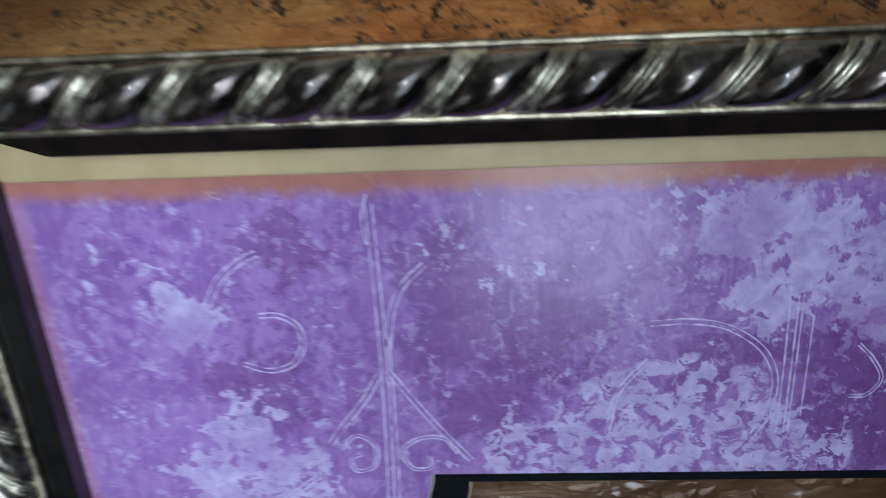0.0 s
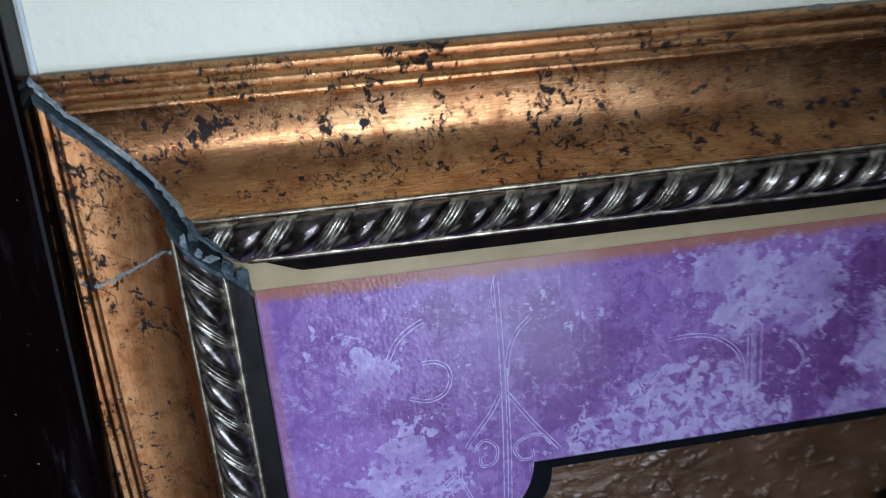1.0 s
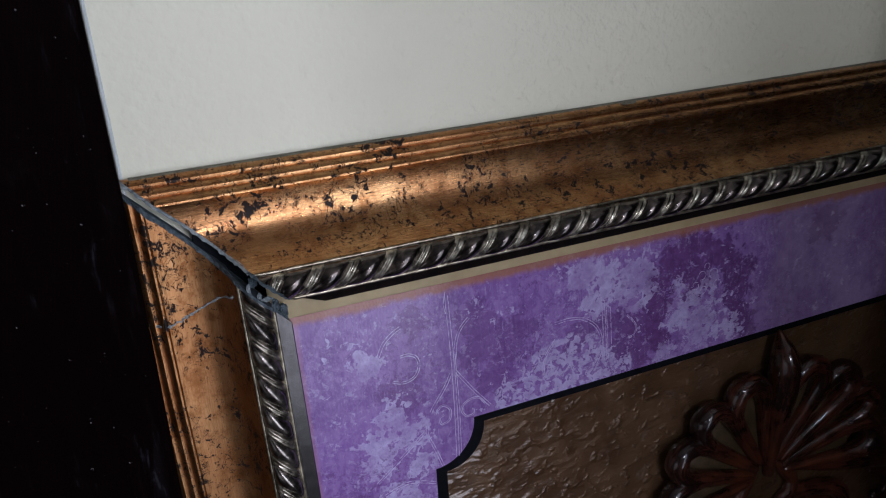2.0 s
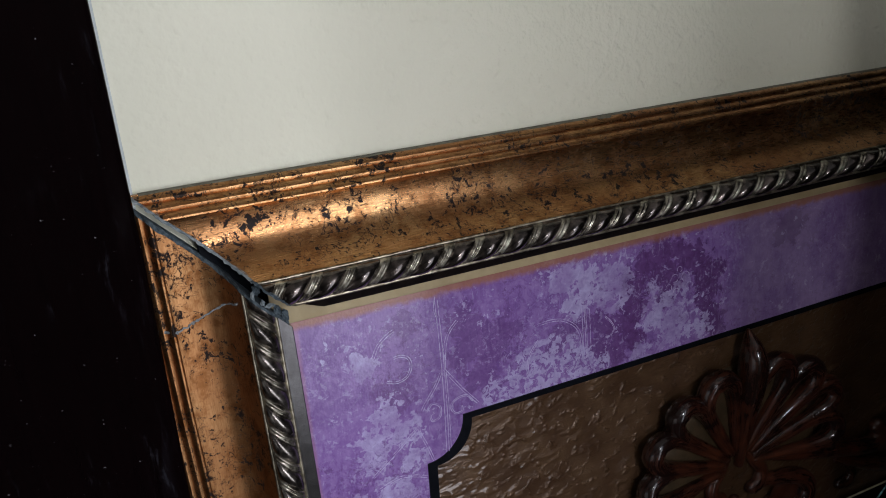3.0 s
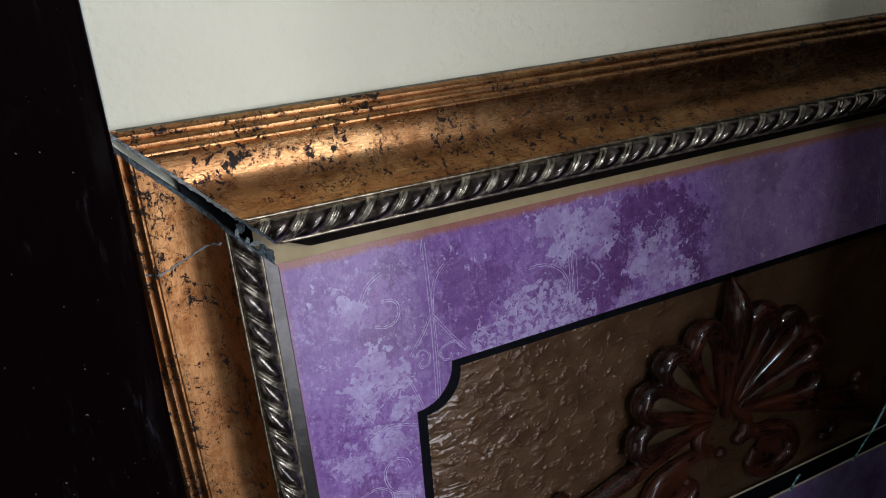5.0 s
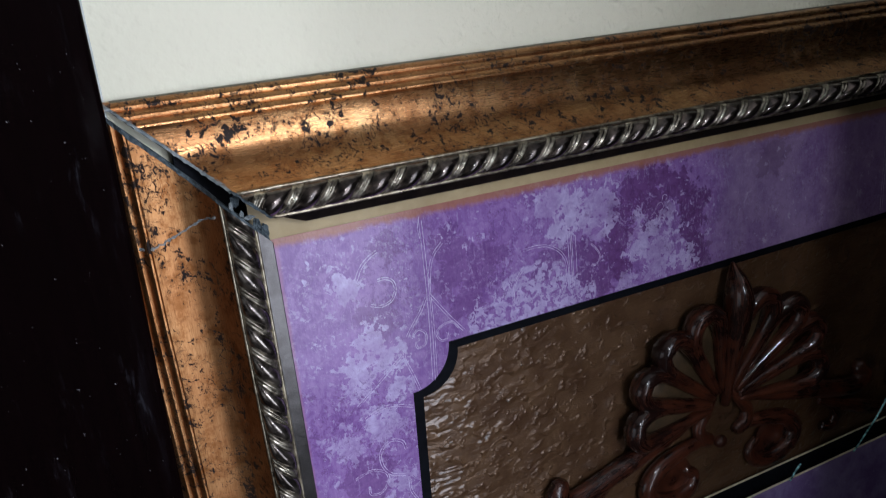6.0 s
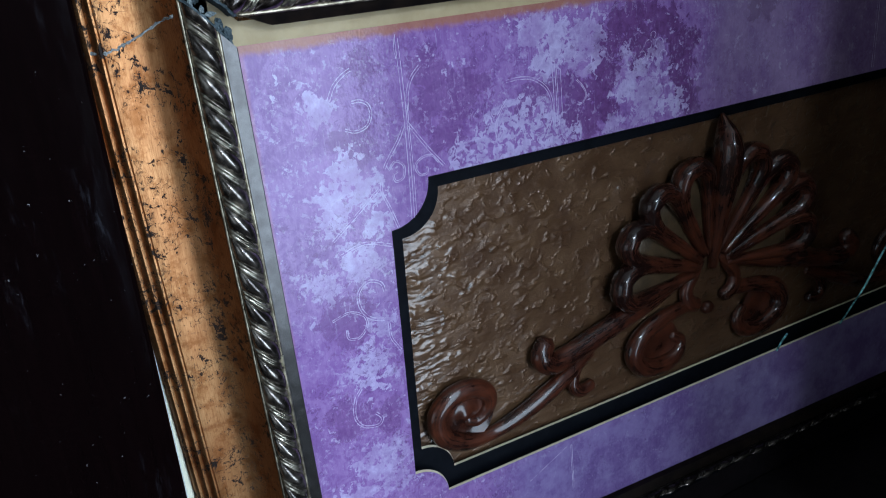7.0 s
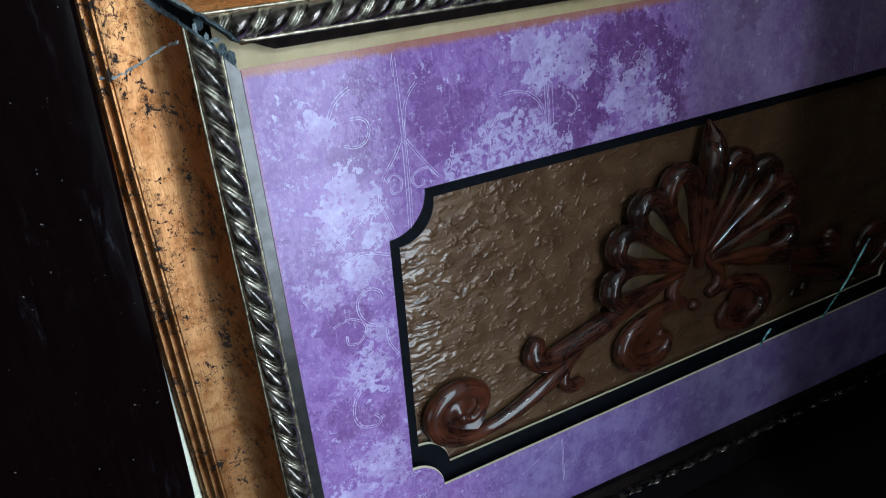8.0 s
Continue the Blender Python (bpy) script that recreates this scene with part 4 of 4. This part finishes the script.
CRACK = [(-0.0312, 1.5806), (-0.0345, 1.5772), (-0.0408, 1.5731), (-0.0533, 1.5662), (-0.0652, 1.5613), (-0.0748, 1.5592), (-0.0850, 1.5608)]
part("crack", seam([(x, cove_y(-0.001 - x - 0.0016) - 0.0001, z) for x, z in CRACK], 0.0009, 2.0), FILLER, left_rail, "pale filler in a crack across the rail", True, 60)


# dust along the top of the upper rail, caulking beside the casing, splinters of glass
part("dust", moulding([(0.0880, 0.2552), (0.0889, 0.2556), (0.0890, 0.2580), (0.0880, 0.2580)], lay_top, lambda u: -0.080, lambda u: 0.93, 300, True, 0.0006), DUST, top_rail, "grey dust on the upper edge", True, 60)
tagged(put_mesh("caulking_trim", leaning(box(-0.0884, -0.0862, BACK_Y - 0.0016, BACK_Y - 0.0002, 1.0, 2.2, 0.0006)), CAULK), "thin white caulking along the door casing", "caulking", kind="structure")
def splinter(points, seed):
    """A sliver of broken glass: a wedge along places (x, z, width) just before the mat."""
    bm = bmesh.new()
    rows = []
    path = smooth_path(points, 10)
    for i, p in enumerate(path):
        d = path[min(len(path) - 1, i + 1)] - path[max(0, i - 1)]
        side = Vector((-d.y, d.x)).normalized()
        w = p.z * 0.6 * (0.75 + 0.6 * noise.noise(Vector((i * 0.7, seed, 0))))
        y = MAT_Y - 0.0006
        rows.append([bm.verts.new(q) for q in ((p.x + side.x * w, y, p.y + side.y * w), (p.x, y - 0.0018, p.y), (p.x - side.x * w, y, p.y - side.y * w))])
    sheet(bm, rows, True)
    bm.faces.new(rows[0]), bm.faces.new(rows[-1])
    return bm


tagged(put_mesh("glass_splinter", splinter([(0.5985, 1.1740, 0.0007), (0.6190, 1.1930, 0.0008), (0.6360, 1.2090, 0.0022), (0.6520, 1.2300, 0.0026), (0.6690, 1.2530, 0.0012)], 6.0), GLINT), "long teal glinting splinter of broken glass on the picture", "glass", "broken glass on the picture")
tagged(put_mesh("glass_splinter", splinter([(0.5000, 1.1745, 0.0008), (0.5060, 1.1815, 0.0012), (0.5100, 1.1855, 0.0018), (0.5150, 1.1900, 0.0010)], 2.0), GLINT), "small teal chip of broken glass on the mat's edge", "glass", "broken glass on the picture")
